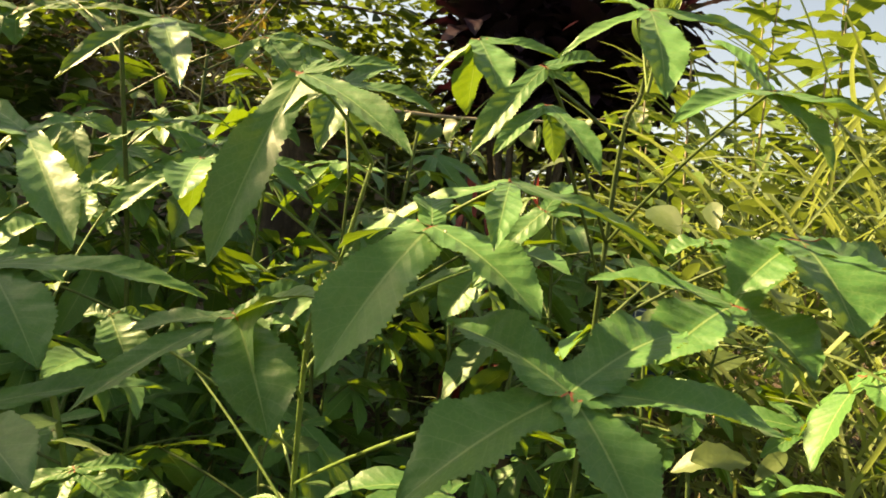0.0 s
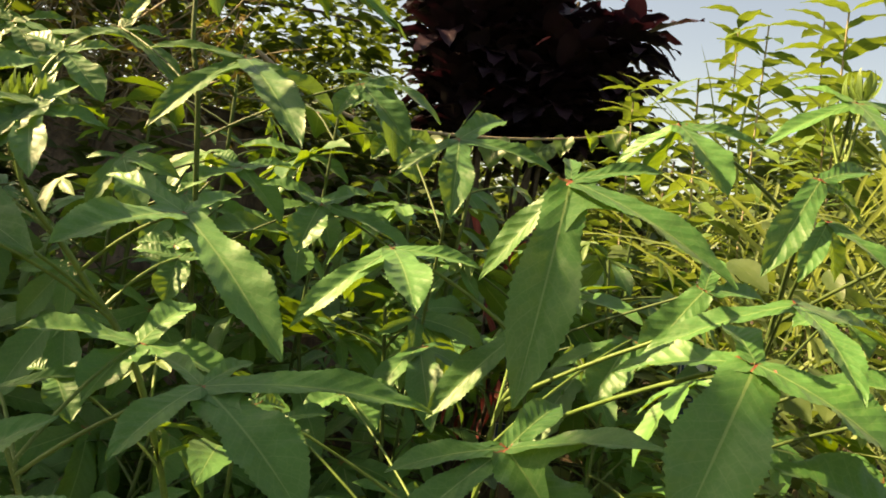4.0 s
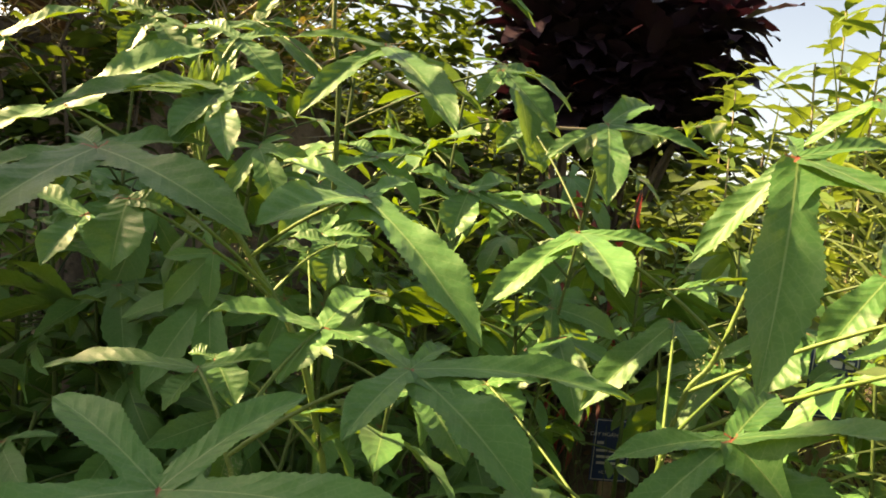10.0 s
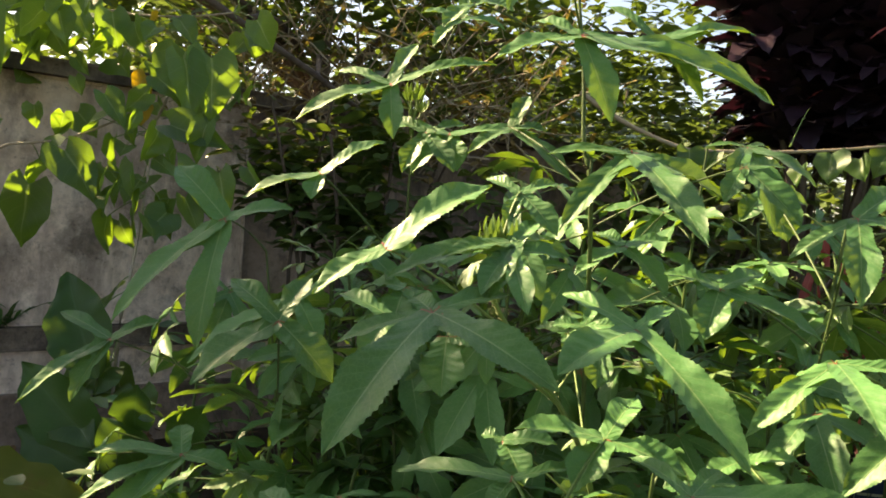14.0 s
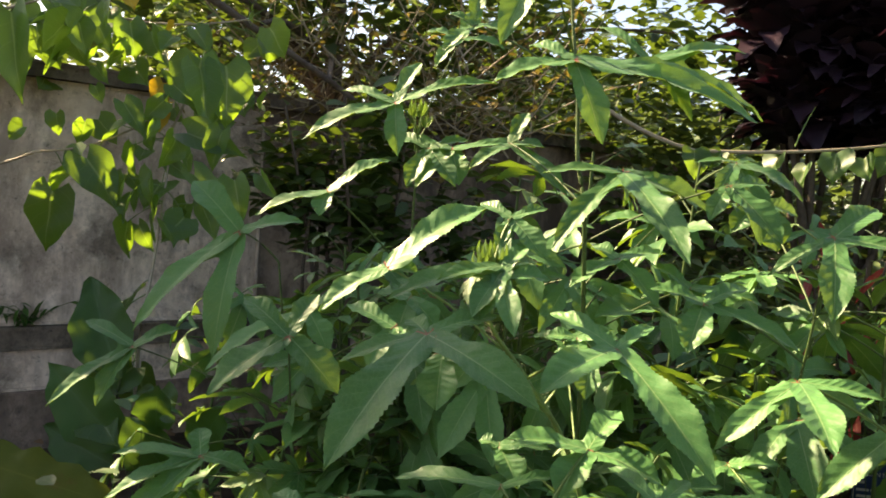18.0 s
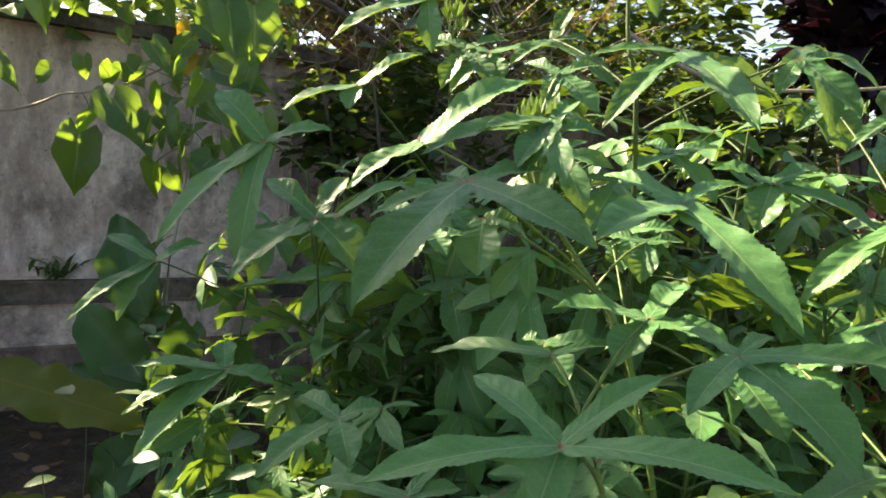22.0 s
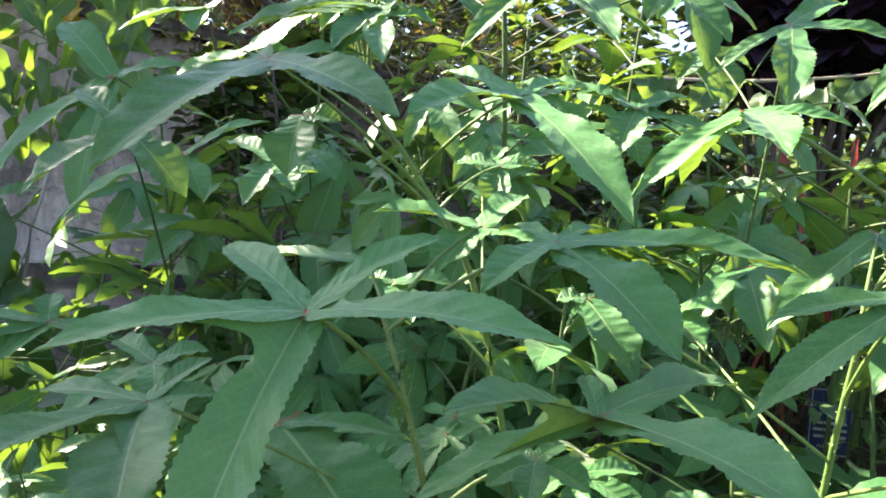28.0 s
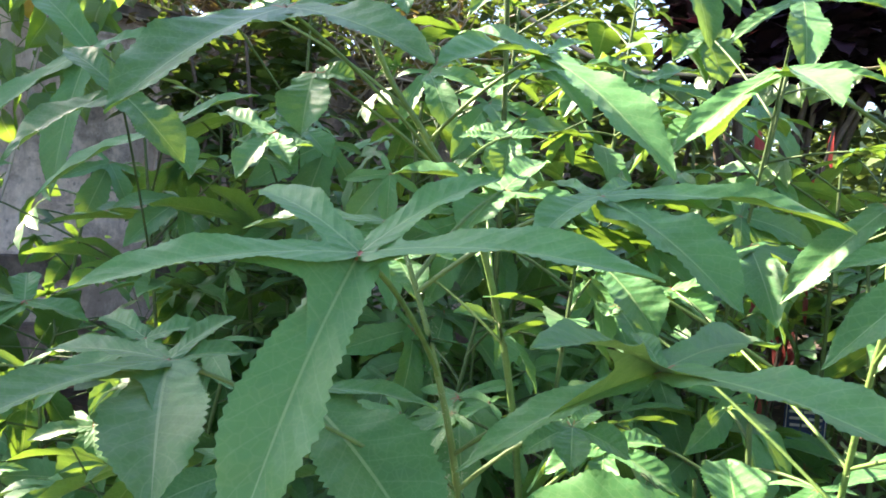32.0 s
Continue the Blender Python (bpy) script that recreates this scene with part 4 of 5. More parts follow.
def heart_mesh(seed, size=.1):
    """A heart-shaped vine leaf; stalk at the origin, tip along -y."""
    rng = random.Random(seed)
    V, F, U = [], [], []
    n, c = 14, 9
    fold = rng.uniform(.15, .4)
    for i in range(n + 1):
        s = i / n
        w = size * .62 * float(np.interp(s, (0, .06, .2, .4, .6, .8, .93, 1), (.50, .80, 1, .98, .72, .36, .10, .01)))
        w *= 1 + .05 * math.sin(s * 17 + seed)
        for j in range(c):
            u = -1 + 2 * j / (c - 1)
            back = size * .22 * (1 - s) ** 4 * abs(u) ** 1.2
            y = -size * 1.15 * s + back
            z = fold * abs(u) * w - size * .28 * s * s + size * .03 * math.sin(s * 9 + u * 3 + seed)
            V.append((u * w * (1.12 if u * (seed % 2 - .5) > 0 else .88), y, z))
            U.append((.5 + .5 * u, s))
    for i in range(n):
        for j in range(c - 1):
            a = i * c + j
            F.append((a, a + 1, a + c + 1, a + c))
    return mesh_of("leaf", V, F, U)


def vine(points, label, count, meshes, rng, size=(.7, 1.2), spread=.12, r=.006, mat=None):
    pts = [Vector(p) for p in points]
    root = thing("climbing_vine", pts[0], label, "vine", "vines on the wall")
    o = pts[0]
    line = []
    for i in range(len(pts) - 1):
        for k in range(6):
            line.append(pts[i].lerp(pts[i + 1], k / 6) + Vector((0, 0, -.03 * math.sin(math.pi * k / 6))))
    line.append(pts[-1])
    part_of("stem", tube_mesh("stem", [p - o for p in line], r, r * .6, 6), mat or TWIG, root)
    for i in range(count):
        q = line[rng.randrange(len(line))]
        h = q + Vector((rng.uniform(-spread, spread), rng.uniform(-spread, spread), rng.uniform(-spread * .8, spread * .8)))
        part_of("petiole", tube_mesh("petiole", curve_pts(q - o, h - o, .02, 5), .0022, .0016, 5), STEM, root)
        m = Matrix.Translation(h - o) @ Euler((rng.uniform(.15, 1.6), rng.uniform(-.8, .8), rng.uniform(-1.5, 1.5))).to_matrix().to_4x4() @ Matrix.Scale(rng.uniform(*size), 4)
        part_of("leaf", rng.choice(meshes), None, root, m=m)
    return root, o


def aimed_leaf(meshes, root, stalk, tip, wide, face, label=""):
    """One heart-shaped leaf from its stalk end to its tip, so wide for its length, its upper side turned to face."""
    stalk, tip = Vector(stalk), Vector(tip)
    y = (stalk - tip).normalized()
    z = Vector(face)
    z = (z - y * z.dot(y)).normalized()
    x = y.cross(z)
    ln = (stalk - tip).length / 1.15 / .13
    m = Matrix.Translation(stalk - root.location) @ Matrix((x, y, z)).transposed().to_4x4() @ Matrix.Diagonal((ln * wide * .95, ln, ln, 1))
    part_of("leaf", meshes[int(abs(stalk.x) * 100) % len(meshes)], None, root, label, m)


HUNG_LEAVES = (
    ((-2.37, 2.10, 1.09), (-2.42, 2.10, 0.87), 0.72, (0.35, -0.85, 0.3)),
    ((-2.28, 2.12, 1.19), (-2.46, 2.15, 1.08), 0.75, (0.2, -0.6, 0.75)),
    ((-2.24, 2.10, 1.21), (-2.09, 2.07, 1.07), 0.72, (0.75, -0.6, 0.2)),
    ((-2.16, 2.20, 1.34), (-2.31, 2.20, 1.27), 0.55, (0.1, -0.5, 0.85)),
    ((-2.50, 2.25, 1.37), (-2.49, 2.25, 1.29), 0.85, (0.5, -0.85, 0.1)),
    ((-2.35, 2.22, 1.34), (-2.37, 2.22, 1.25), 0.75, (0.8, -0.55, 0.1)),
    ((-2.55, 2.15, 1.31), (-2.63, 2.15, 1.26), 0.75, (0.4, -0.85, 0.2)),
    ((-2.74, 2.10, 1.34), (-2.64, 2.10, 1.24), 0.50, (0.6, -0.7, 0.3)),
    ((-2.05, 2.30, 1.21), (-1.96, 2.30, 1.16), 0.60, (0.5, -0.8, 0.3)),
    ((-2.22, 1.75, 1.60), (-2.15, 1.70, 1.36), 0.50, (0.4, -0.85, 0.3)),
    ((-1.95, 2.30, 1.55), (-1.87, 2.26, 1.35), 0.62, (0.75, -0.65, 0.1)),
    ((-2.06, 2.28, 1.43), (-2.12, 2.23, 1.31), 0.55, (-0.2, -0.5, 0.85)),
    ((-2.10, 2.25, 1.34), (-2.10, 2.25, 1.25), 0.50, (0.2, -0.9, 0.4)),
    ((-2.38, 2.30, 1.48), (-2.35, 2.30, 1.42), 0.80, (0.3, -0.8, 0.5)),
    ((-2.57, 2.40, 1.67), (-2.51, 2.40, 1.57), 0.80, (-0.2, -0.8, 0.5)),
    ((-2.38, 2.40, 1.65), (-2.35, 2.40, 1.57), 0.75, (0.3, -0.9, 0.2)),
    ((-2.50, 2.20, 1.60), (-2.47, 2.20, 1.55), 0.75, (0, -0.9, 0.4)),
    ((-2.10, 2.20, 0.99), (-2.04, 2.20, 0.90), 0.60, (0, -0.8, 0.6)),
    ((-1.94, 2.20, 1.04), (-1.90, 2.20, 0.94), 0.60, (0.3, -0.8, 0.5)),
    ((-2.15, 2.20, 1.16), (-2.07, 2.20, 1.09), 0.50, (0.3, -0.7, 0.6)),
)

TOP_LEAVES = (
    ((-2.41, 1.95, 1.52), (-2.37, 1.93, 1.40), 0.70, (0.3, -0.85, 0.3)),
    ((-2.33, 2.15, 1.67), (-2.28, 2.13, 1.57), 0.90, (0.6, -0.7, 0.3)),
    ((-2.27, 2.20, 1.75), (-2.27, 2.18, 1.67), 0.90, (-0.3, -0.85, 0.4)),
    ((-2.49, 2.20, 1.63), (-2.45, 2.18, 1.55), 0.80, (0.1, -0.6, 0.8)),
    ((-2.38, 2.10, 1.75), (-2.30, 2.08, 1.64), 1.00, (0.8, -0.55, 0.1)),
    ((-2.33, 2.25, 1.68), (-2.27, 2.23, 1.60), 0.80, (0.3, -0.85, 0.3)),
    ((-2.28, 2.35, 1.72), (-2.23, 2.33, 1.59), 0.80, (0.6, -0.7, 0.3)),
    ((-2.19, 2.35, 1.69), (-2.14, 2.33, 1.58), 0.80, (-0.3, -0.85, 0.4)),
    ((-2.01, 2.40, 1.60), (-2.01, 2.38, 1.39), 0.90, (0.1, -0.6, 0.8)),
    ((-1.91, 2.40, 1.58), (-1.86, 2.38, 1.36), 0.85, (0.8, -0.55, 0.1)),
    ((-2.05, 2.30, 1.49), (-1.94, 2.28, 1.42), 0.60, (0.3, -0.85, 0.3)),
    ((-2.04, 2.40, 1.71), (-1.96, 2.38, 1.63), 0.70, (0.6, -0.7, 0.3)),
    ((-2.38, 2.30, 1.55), (-2.32, 2.28, 1.49), 0.70, (-0.3, -0.85, 0.4)),
)

CLIMBING_LEAVES = (
    ((-1.89, 2.15, 1.31), (-1.68, 2.13, 1.26), 0.50, (0.3, -0.85, 0.3)),
    ((-2.02, 2.20, 1.42), (-2.09, 2.18, 1.35), 0.80, (0.6, -0.7, 0.3)),
    ((-1.99, 2.10, 1.18), (-1.98, 2.08, 1.05), 0.50, (-0.3, -0.85, 0.4)),
    ((-2.03, 2.10, 1.10), (-2.04, 2.08, 1.04), 0.60, (0.1, -0.6, 0.8)),
    ((-1.76, 2.00, 1.17), (-1.61, 1.98, 1.04), 0.42, (0.8, -0.55, 0.1)),
    ((-1.62, 2.00, 1.16), (-1.58, 1.98, 1.03), 0.70, (0.3, -0.85, 0.3)),
    ((-1.73, 2.00, 1.08), (-1.66, 1.98, 0.98), 0.60, (0.6, -0.7, 0.3)),
    ((-1.53, 2.00, 1.18), (-1.47, 1.98, 1.11), 0.50, (-0.3, -0.85, 0.4)),
    ((-2.18, 2.20, 1.41), (-2.08, 2.18, 1.31), 0.60, (0.1, -0.6, 0.8)),
    ((-1.98, 2.10, 1.34), (-1.99, 2.08, 1.27), 0.50, (0.8, -0.55, 0.1)),
    ((-1.76, 2.15, 1.32), (-1.79, 2.13, 1.19), 0.60, (0.3, -0.85, 0.3)),
)


def build_vines():
    rng = random.Random(44)
    meshes = [heart_mesh(i, .13) for i in range(5)]
    for me in meshes:
        me.materials.append(HEART)
    gold = heart_mesh(9, .11)
    gold.materials.append(YELLOW)
    lab = "climbing vine with heart-shaped sunlit leaves in front of the wall"
    a, o = vine([(-3.3, 2.0, 1.12), (-2.8, 2.05, 1.16), (-2.45, 2.1, 1.22), (-2.1, 2.25, 1.36)], lab, 3, meshes, rng, (.5, .8))
    for stalk, tip, wide, face in HUNG_LEAVES:
        aimed_leaf(meshes, a, stalk, tip, wide, face)
    climbing, o = vine([(-1.86, 1.88, .42), (-1.888, 1.946, .718), (-1.96, 2.12, 1.0), (-2.06, 2.31, 1.30)], "thin vine climbing up before the wall", 20, meshes, rng, (.5, .95), .13)
    for stalk, tip, wide, face in CLIMBING_LEAVES:
        aimed_leaf(meshes, climbing, stalk, tip, wide, face)
    b, o = vine([(-2.2, 2.45, 1.3), (-2.12, 2.5, 1.5), (-1.95, 2.6, 1.62)], lab, 12, meshes, rng, (.45, .8), .16)
    for x, y, z in ((-2.20, 2.45, 1.52), (-2.17, 2.45, 1.45), (-2.22, 2.45, 1.42), (-2.35, 2.4, 1.85), (-2.2, 2.5, 1.75)):
        part_of("yellow_leaf", gold, None, b, "small yellow withering leaf", Matrix.Translation(Vector((x, y, z)) - o) @ Euler((rng.uniform(.6, 1.5), rng.uniform(-.9, .9), rng.uniform(-1.2, 1.2))).to_matrix().to_4x4() @ Matrix.Scale(rng.uniform(.4, .7), 4))
    top, o = vine([(-3.4, 2.2, 1.75), (-2.9, 2.25, 1.75), (-2.5, 2.45, 1.78), (-2.0, 2.7, 1.82)], lab, 90, meshes, rng, (.45, .9), .28)
    for stalk, tip, wide, face in TOP_LEAVES:
        aimed_leaf(meshes, top, stalk, tip, wide, face)
    vine([(-3.0, 1.6, 1.58), (-2.5, 1.72, 1.62), (-2.15, 1.8, 1.66)], lab, 10, meshes, rng, (.7, 1.1), .14)
    # thin pale twig that crosses before the dark shrub
    tw = thing("vine_twig", (-.65, 2.92, 1.59), "long pale bare twig hung with a few small leaves", "twig")
    pts = curve_pts((0, 0, 0), (.42, .10, -.19), -.05, 7)[:-1] + curve_pts((.42, .10, -.19), (1.6, .4, -.02), -.08, 12)
    part_of("stem", tube_mesh("stem", pts, .010, .004, 6), TWIG, tw)
    for i in range(6, 18):
        part_of("leaf", meshes[i % 5], None, tw, m=Matrix.Translation(pts[i] + Vector((0, -.01, rng.uniform(-.06, .02)))) @ Euler((1.1, rng.uniform(-.5, .5), rng.uniform(-1, 1))).to_matrix().to_4x4() @ Matrix.Scale(rng.uniform(.5, .9), 4))
    part_of("shoot", tube_mesh("shoot", curve_pts((.8, .2, -.15), (.95, .66, .07), .02, 6), .003, .002, 5), STEM, tw)


def build_broad_leaves():
    rng = random.Random(61)
    r = thing("broad_leaf_plant", (-1.98, 1.85, -.03), "low plant with large dark oval leaves before the wall", "plant")
    o = Vector((-1.98, 1.85, -.03))
    for base, tip, half in (((-1.847, 1.80, .56), (-2.02, 1.876, .84), .095), ((-1.80, 1.78, .36), (-2.06, 1.76, .59), .09), ((-1.86, 1.80, .30), (-2.12, 1.82, .38), .07), ((-1.62, 1.72, .34), (-1.72, 1.66, .50), .07), ((-1.52, 1.7, .42), (-1.40, 1.62, .58), .065), ((-1.65, 1.7, .46), (-1.62, 1.66, .60), .06), ((-1.75, 1.7, .25), (-1.85, 1.6, .1), .08)):
        V, F, U = [], [], []
        strip(V, F, U, Vector(base) - o, Vector(tip) - o, half, Vector((.2, -1, .25)).normalized(), .1, .25, 16, 0, (OVAL_S, OVAL_W), rng, .12, 7)
        lf = part_of("leaf", mesh_of("leaf", V, F, U), TARO, r)
        part_of("petiole", tube_mesh("petiole", curve_pts((rng.uniform(-.03, .03), 0, 0), Vector(base) - o, .02, 6), .006, .004, 6), STEM_DARK, lf)
    r = thing("yellowing_plant", (-1.9, 1.35, -.03), "large olive-yellow wavy leaf near the ground", "plant")
    o = Vector((-1.9, 1.35, -.03))
    for base, tip, half in (((-1.774, 1.162, 0.550), (-1.340, 1.149, 0.504), .058), ((-1.85, 1.3, .20), (-1.55, 1.35, .16), .05)):
        V, F, U = [], [], []
        strip(V, F, U, Vector(base) - o, Vector(tip) - o, half, Vector((.25, -.8, .55)).normalized(), .05, .08, 30, 0, (WAVY_S, WAVY_W), rng, .2, 7)
        lf = part_of("leaf", mesh_of("leaf", V, F, U), OLIVE, r)
        part_of("petiole", tube_mesh("petiole", curve_pts((0, 0, 0), Vector(base) - o, .05, 6), .006, .004, 6), STEM_DARK, lf)


def build_wall_weed():
    """A small weed that has rooted on the ledge of the wall."""
    rng = random.Random(17)
    at = Vector((-2.92, 2.60, .498)) + WALL_N * .02
    r = thing("wall_weed", at, "small dark weed rooted on the wall ledge", "weed")
    meshes = [simple_leaf(500 + i, .07, .012, .4) for i in range(3)]
    for me in meshes:
        me.materials.append(TARO)
    for k in range(7):
        e = WALL_U * rng.uniform(-.2, .28) + WALL_N * rng.uniform(.0, .06) + Vector((0, 0, rng.uniform(.03, .12)))
        line = curve_pts((0, 0, 0), e, .04, 6)
        part_of("stalk", tube_mesh("stalk", line, .002, .0012, 5), STEM_DARK, r)
        for i in range(7):
            m = Matrix.Translation(line[i % 5 + 1]) @ Euler((rng.uniform(-.2, .9), rng.uniform(-.4, .4), rng.uniform(0, 6.28))).to_matrix().to_4x4() @ Matrix.Scale(rng.uniform(.5, 1), 4)
            part_of("leaf", rng.choice(meshes), None, r, m=m)


def crown(V, F, U, centre, radii, count, size, rng, clump=.35):
    """Leaves in uneven clumps around a centre."""
    c = Vector(centre)
    nodes = []
    for i in range(max(4, count // 45)):
        d = Vector((rng.gauss(0, 1), rng.gauss(0, 1), rng.gauss(0, 1))).normalized() * rng.uniform(.35, 1) 
        nodes.append(c + Vector((d.x * radii[0], d.y * radii[1], d.z * radii[2])))
    for i in range(count):
        n = rng.choice(nodes)
        p = n + Vector((rng.gauss(0, 1) * radii[0], rng.gauss(0, 1) * radii[1], rng.gauss(0, 1) * radii[2])) * clump * .5
        a, l = rng.uniform(0, 6.28), size * rng.uniform(.6, 1.3)
        q = p + Vector((math.cos(a) * l, math.sin(a) * l, rng.uniform(-.6, .15) * l))
        strip(V, F, U, p, q, l * rng.uniform(.2, .33), Vector((rng.uniform(-.7, .7), rng.uniform(-.7, .7), 1)).normalized(), .1, .2, 4, 0, (OVAL_S, OVAL_W), rng, .05, 3)


def build_trees():
    rng = random.Random(71)
    # the thicket behind and above the wall
    t = thing("tree", (-2.6, 4.6, -.03), "leafy tree with crooked branches leaning over the wall", "tree")
    o = Vector((-2.6, 4.6, -.03))
    trunk = curve_pts((0, 0, 0), (.3, -.3, 2.6), 0, 10, (.1, 0, 0))
    part_of("trunk", tube_mesh("trunk", trunk, .09, .05, 9), BARK, t)
    for e, r in (((.90, -1.74, 1.64), .03), ((.61, -1.80, 1.86), .03), ((.32, -1.87, 2.0), .03), ((1.25, -1.2, 1.45), .03), ((-.6, -1.5, 2.3), .025), ((1.6, -.6, 2.5), .03), ((-.3, -1.95, 2.53), .03), ((2.3, -.2, 2.2), .02), ((-1.3, -.8, 2.5), .025)):
        part_of("limb", tube_mesh("limb", curve_pts(trunk[6], e, .35, 10), r, r * .35, 7), BARK, t)
    part_of("limb", tube_mesh("limb", [(-.3, -1.95, 2.53), (.32, -1.87, 2.0), (.90, -1.74, 1.64), (1.2, -1.6, 1.42)], .022, .008, 7), BARK, t)
    V, F, U = [], [], []
    for c, rad, n in (((.2, -.9, 2.3), (.9, .6, .5), 900), ((1.3, -.6, 2.15), (.8, .6, .55), 900), ((-1.0, -1.2, 2.35), (.9, .6, .6), 1000), ((2.3, .2, 2.0), (.8, .6, .6), 700), ((.5, -.2, 3.1), (1.6, 1.0, .5), 900), ((1.0, .5, 1.9), (1.6, .5, .6), 900)):
        crown(V, F, U, c, rad, int(n * 1.1), .10, rng)
    tagged(part_of("crown", mesh_of("crown", V, F, U), TREE, t), kind="stuff")
    for s in range(7):
        base = WALL_AT + WALL_U * (s * 1.25 - 3.6) - WALL_N * rng.uniform(1.3, 1.7)
        b = thing("hedge_bush", (base.x, base.y, -.03), "dense dark bush growing behind the garden wall", "bush", "bushes behind the wall")
        for k in range(4):
            part_of("stalk", tube_mesh("stalk", curve_pts((0, 0, 0), (rng.uniform(-.5, .5), rng.uniform(-.4, .4), rng.uniform(1.6, 2.6)), 0, 6, (rng.uniform(-.2, .2), 0, 0)), .03, .012, 6), BARK, b)
        V, F, U = [], [], []
        low = s < 3
        crown(V, F, U, (0, 0, 1.35 if low else 1.75), (.85, .5, .6 if low else .95), 1100 if low else 1700, .11, rng, .45)
        tagged(part_of("foliage", mesh_of("foliage", V, F, U), TREE, b), kind="stuff")
    # unseen tree added for shade: its clumps block the sun from front and low leaves
    t = thing("tree", (-4.7, 3.5, -.03), "unseen leafy tree added behind the wall to shade the front leaves", "tree")
    part_of("trunk", tube_mesh("trunk", curve_pts((0, 0, 0), (.3, -.3, 3.4), 0, 8, (-.1, 0, 0)), .10, .06, 9), BARK, t)
    V, F, U = [], [], []
    for c, rad, n in (((.7, -2.12, 3.78), (.3, .38, .5), 1800), ((.7, -1.76, 3.60), (.25, .10, .18), 450), ((.7, -1.80, 4.12), (.25, .10, .2), 450), ((.7, -1.70, 3.86), (.2, .05, .1), 260), ((.7, -1.45, 3.17), (.3, .3, .24), 650), ((.7, -1.0, 3.36), (.3, .28, .27), 1100), ((.7, -.6, 3.52), (.3, .25, .26), 800), ((.7, -.15, 3.6), (.3, .35, .2), 500), ((.7, -.14, 4.2), (.3, .32, .4), 1200), ((.7, .28, 4.35), (.3, .32, .4), 1000), ((.7, -1.78, 2.46), (.3, .36, .2), 500)):
        if n >= 500:
            part_of("limb", tube_mesh("limb", curve_pts((.28, -.25, 3.1), c, -.1, 8), .03, .012, 7), BARK, t)
        crown(V, F, U, c, rad, n, .13, rng, .35)
    tagged(part_of("crown", mesh_of("crown", V, F, U), TREE, t), kind="stuff")
    # unseen trees added behind and above the camera to dim the light from the sky
    for x, y, h, spots in ((2.4, -2.6, 4.4, ((-2.6, 1.6, 5.0), (-1.2, 3.6, 5.3), (.6, 4.4, 5.4), (-.6, 2.0, 5.2), (1.2, 2.2, 5.4), (0, 0, 5.2), (2.2, .4, 5.2))),
                           (-2.6, -3.4, 3.6, ((0, 1.4, 4.2), (1.4, 1.6, 4.3), (-1.4, 1.2, 4.0), (0, 0, 4.4), (1.6, 0, 4.2), (-1.6, -.4, 4.1), (.4, -1.4, 4.2)))):
        t = thing("tree", (x, y, -.03), "unseen broad tree added behind the camera to block sky light", "tree")
        part_of("trunk", tube_mesh("trunk", curve_pts((0, 0, 0), (.2, .1, h), 0, 8, (-.1, 0, 0)), .17, .09, 10), BARK, t)
        V, F, U = [], [], []
        for c in spots:
            part_of("limb", tube_mesh("limb", curve_pts((.16, .08, h * .8), c, .25, 8), .05, .015, 7), BARK, t)
            crown(V, F, U, c, (1.0, .9, .4), 420, .26, rng, .5)
        tagged(part_of("crown", mesh_of("crown", V, F, U), TREE, t), kind="stuff")
    for x, y, h in ((1.4, 4.6, 1.9), (2.4, 4.2, 2.1), (3.2, 3.4, 2.1), (2.3, 5.6, 2.3), (3.6, 5.2, 2.3), (1.2, 6.0, 2.2), (3.2, 2.2, 1.8), (.2, 6.4, 2.6), (0, 5.0, 2.15), (.75, 3.45, 1.3), (1.15, 3.9, 1.5), (.1, 3.75, 1.2)):
        b = thing("garden_bush", (x, y, -.03), "sunlit green bush behind the tall grass", "bush", "bushes behind the grass")
        for k in range(4):
            part_of("stalk", tube_mesh("stalk", curve_pts((0, 0, 0), (rng.uniform(-.5, .5), rng.uniform(-.4, .4), h * .8), 0, 6, (rng.uniform(-.2, .2), 0, 0)), .025, .01, 6), BARK, b)
        V, F, U = [], [], []
        crown(V, F, U, (0, 0, h * .55), (.75 if h > 1.6 else .45, .5 if h > 1.6 else .3, h * .42), 1500 if h > 1.6 else 800, .12, rng, .45)
        tagged(part_of("foliage", mesh_of("foliage", V, F, U), FAR, b), kind="stuff")
    b = thing("dry_thicket", (-1.75, 3.75, -.03), "tangle of dry brown twigs with sparse withered leaves", "thicket")
    V, F, U = [], [], []
    L, G, Q = [], [], []
    for k in range(230):
        p = Vector((rng.uniform(-.7, .9), rng.uniform(-.6, .3), rng.uniform(1.3, 1.9)))
        q = p + Vector((rng.uniform(-.45, .45), rng.uniform(-.35, .25), rng.uniform(-.05, .5)))
        line = curve_pts(p, q, rng.uniform(-.08, .08), 6)
        tube(V, F, U, line, .005, .0016, 4)
        for i in range(9):
            a, l = rng.uniform(0, 6.28), rng.uniform(.03, .065)
            o = line[rng.randrange(1, 6)]
            e = o + Vector((math.cos(a) * l, math.sin(a) * l, rng.uniform(-.04, .02)))
            strip(L, G, Q, o, e, l * .22, Vector((rng.uniform(-.6, .6), rng.uniform(-.6, .6), 1)).normalized(), .1, .2, 4, 0, (OVAL_S, OVAL_W), rng, .05, 3)
    for k in range(5):
        part_of("stalk", tube_mesh("stalk", curve_pts((rng.uniform(-.4, .4), .2, 0), (rng.uniform(-.4, .6), rng.uniform(-.3, .2), 1.7), 0, 6), .012, .006, 6), BARK, b)
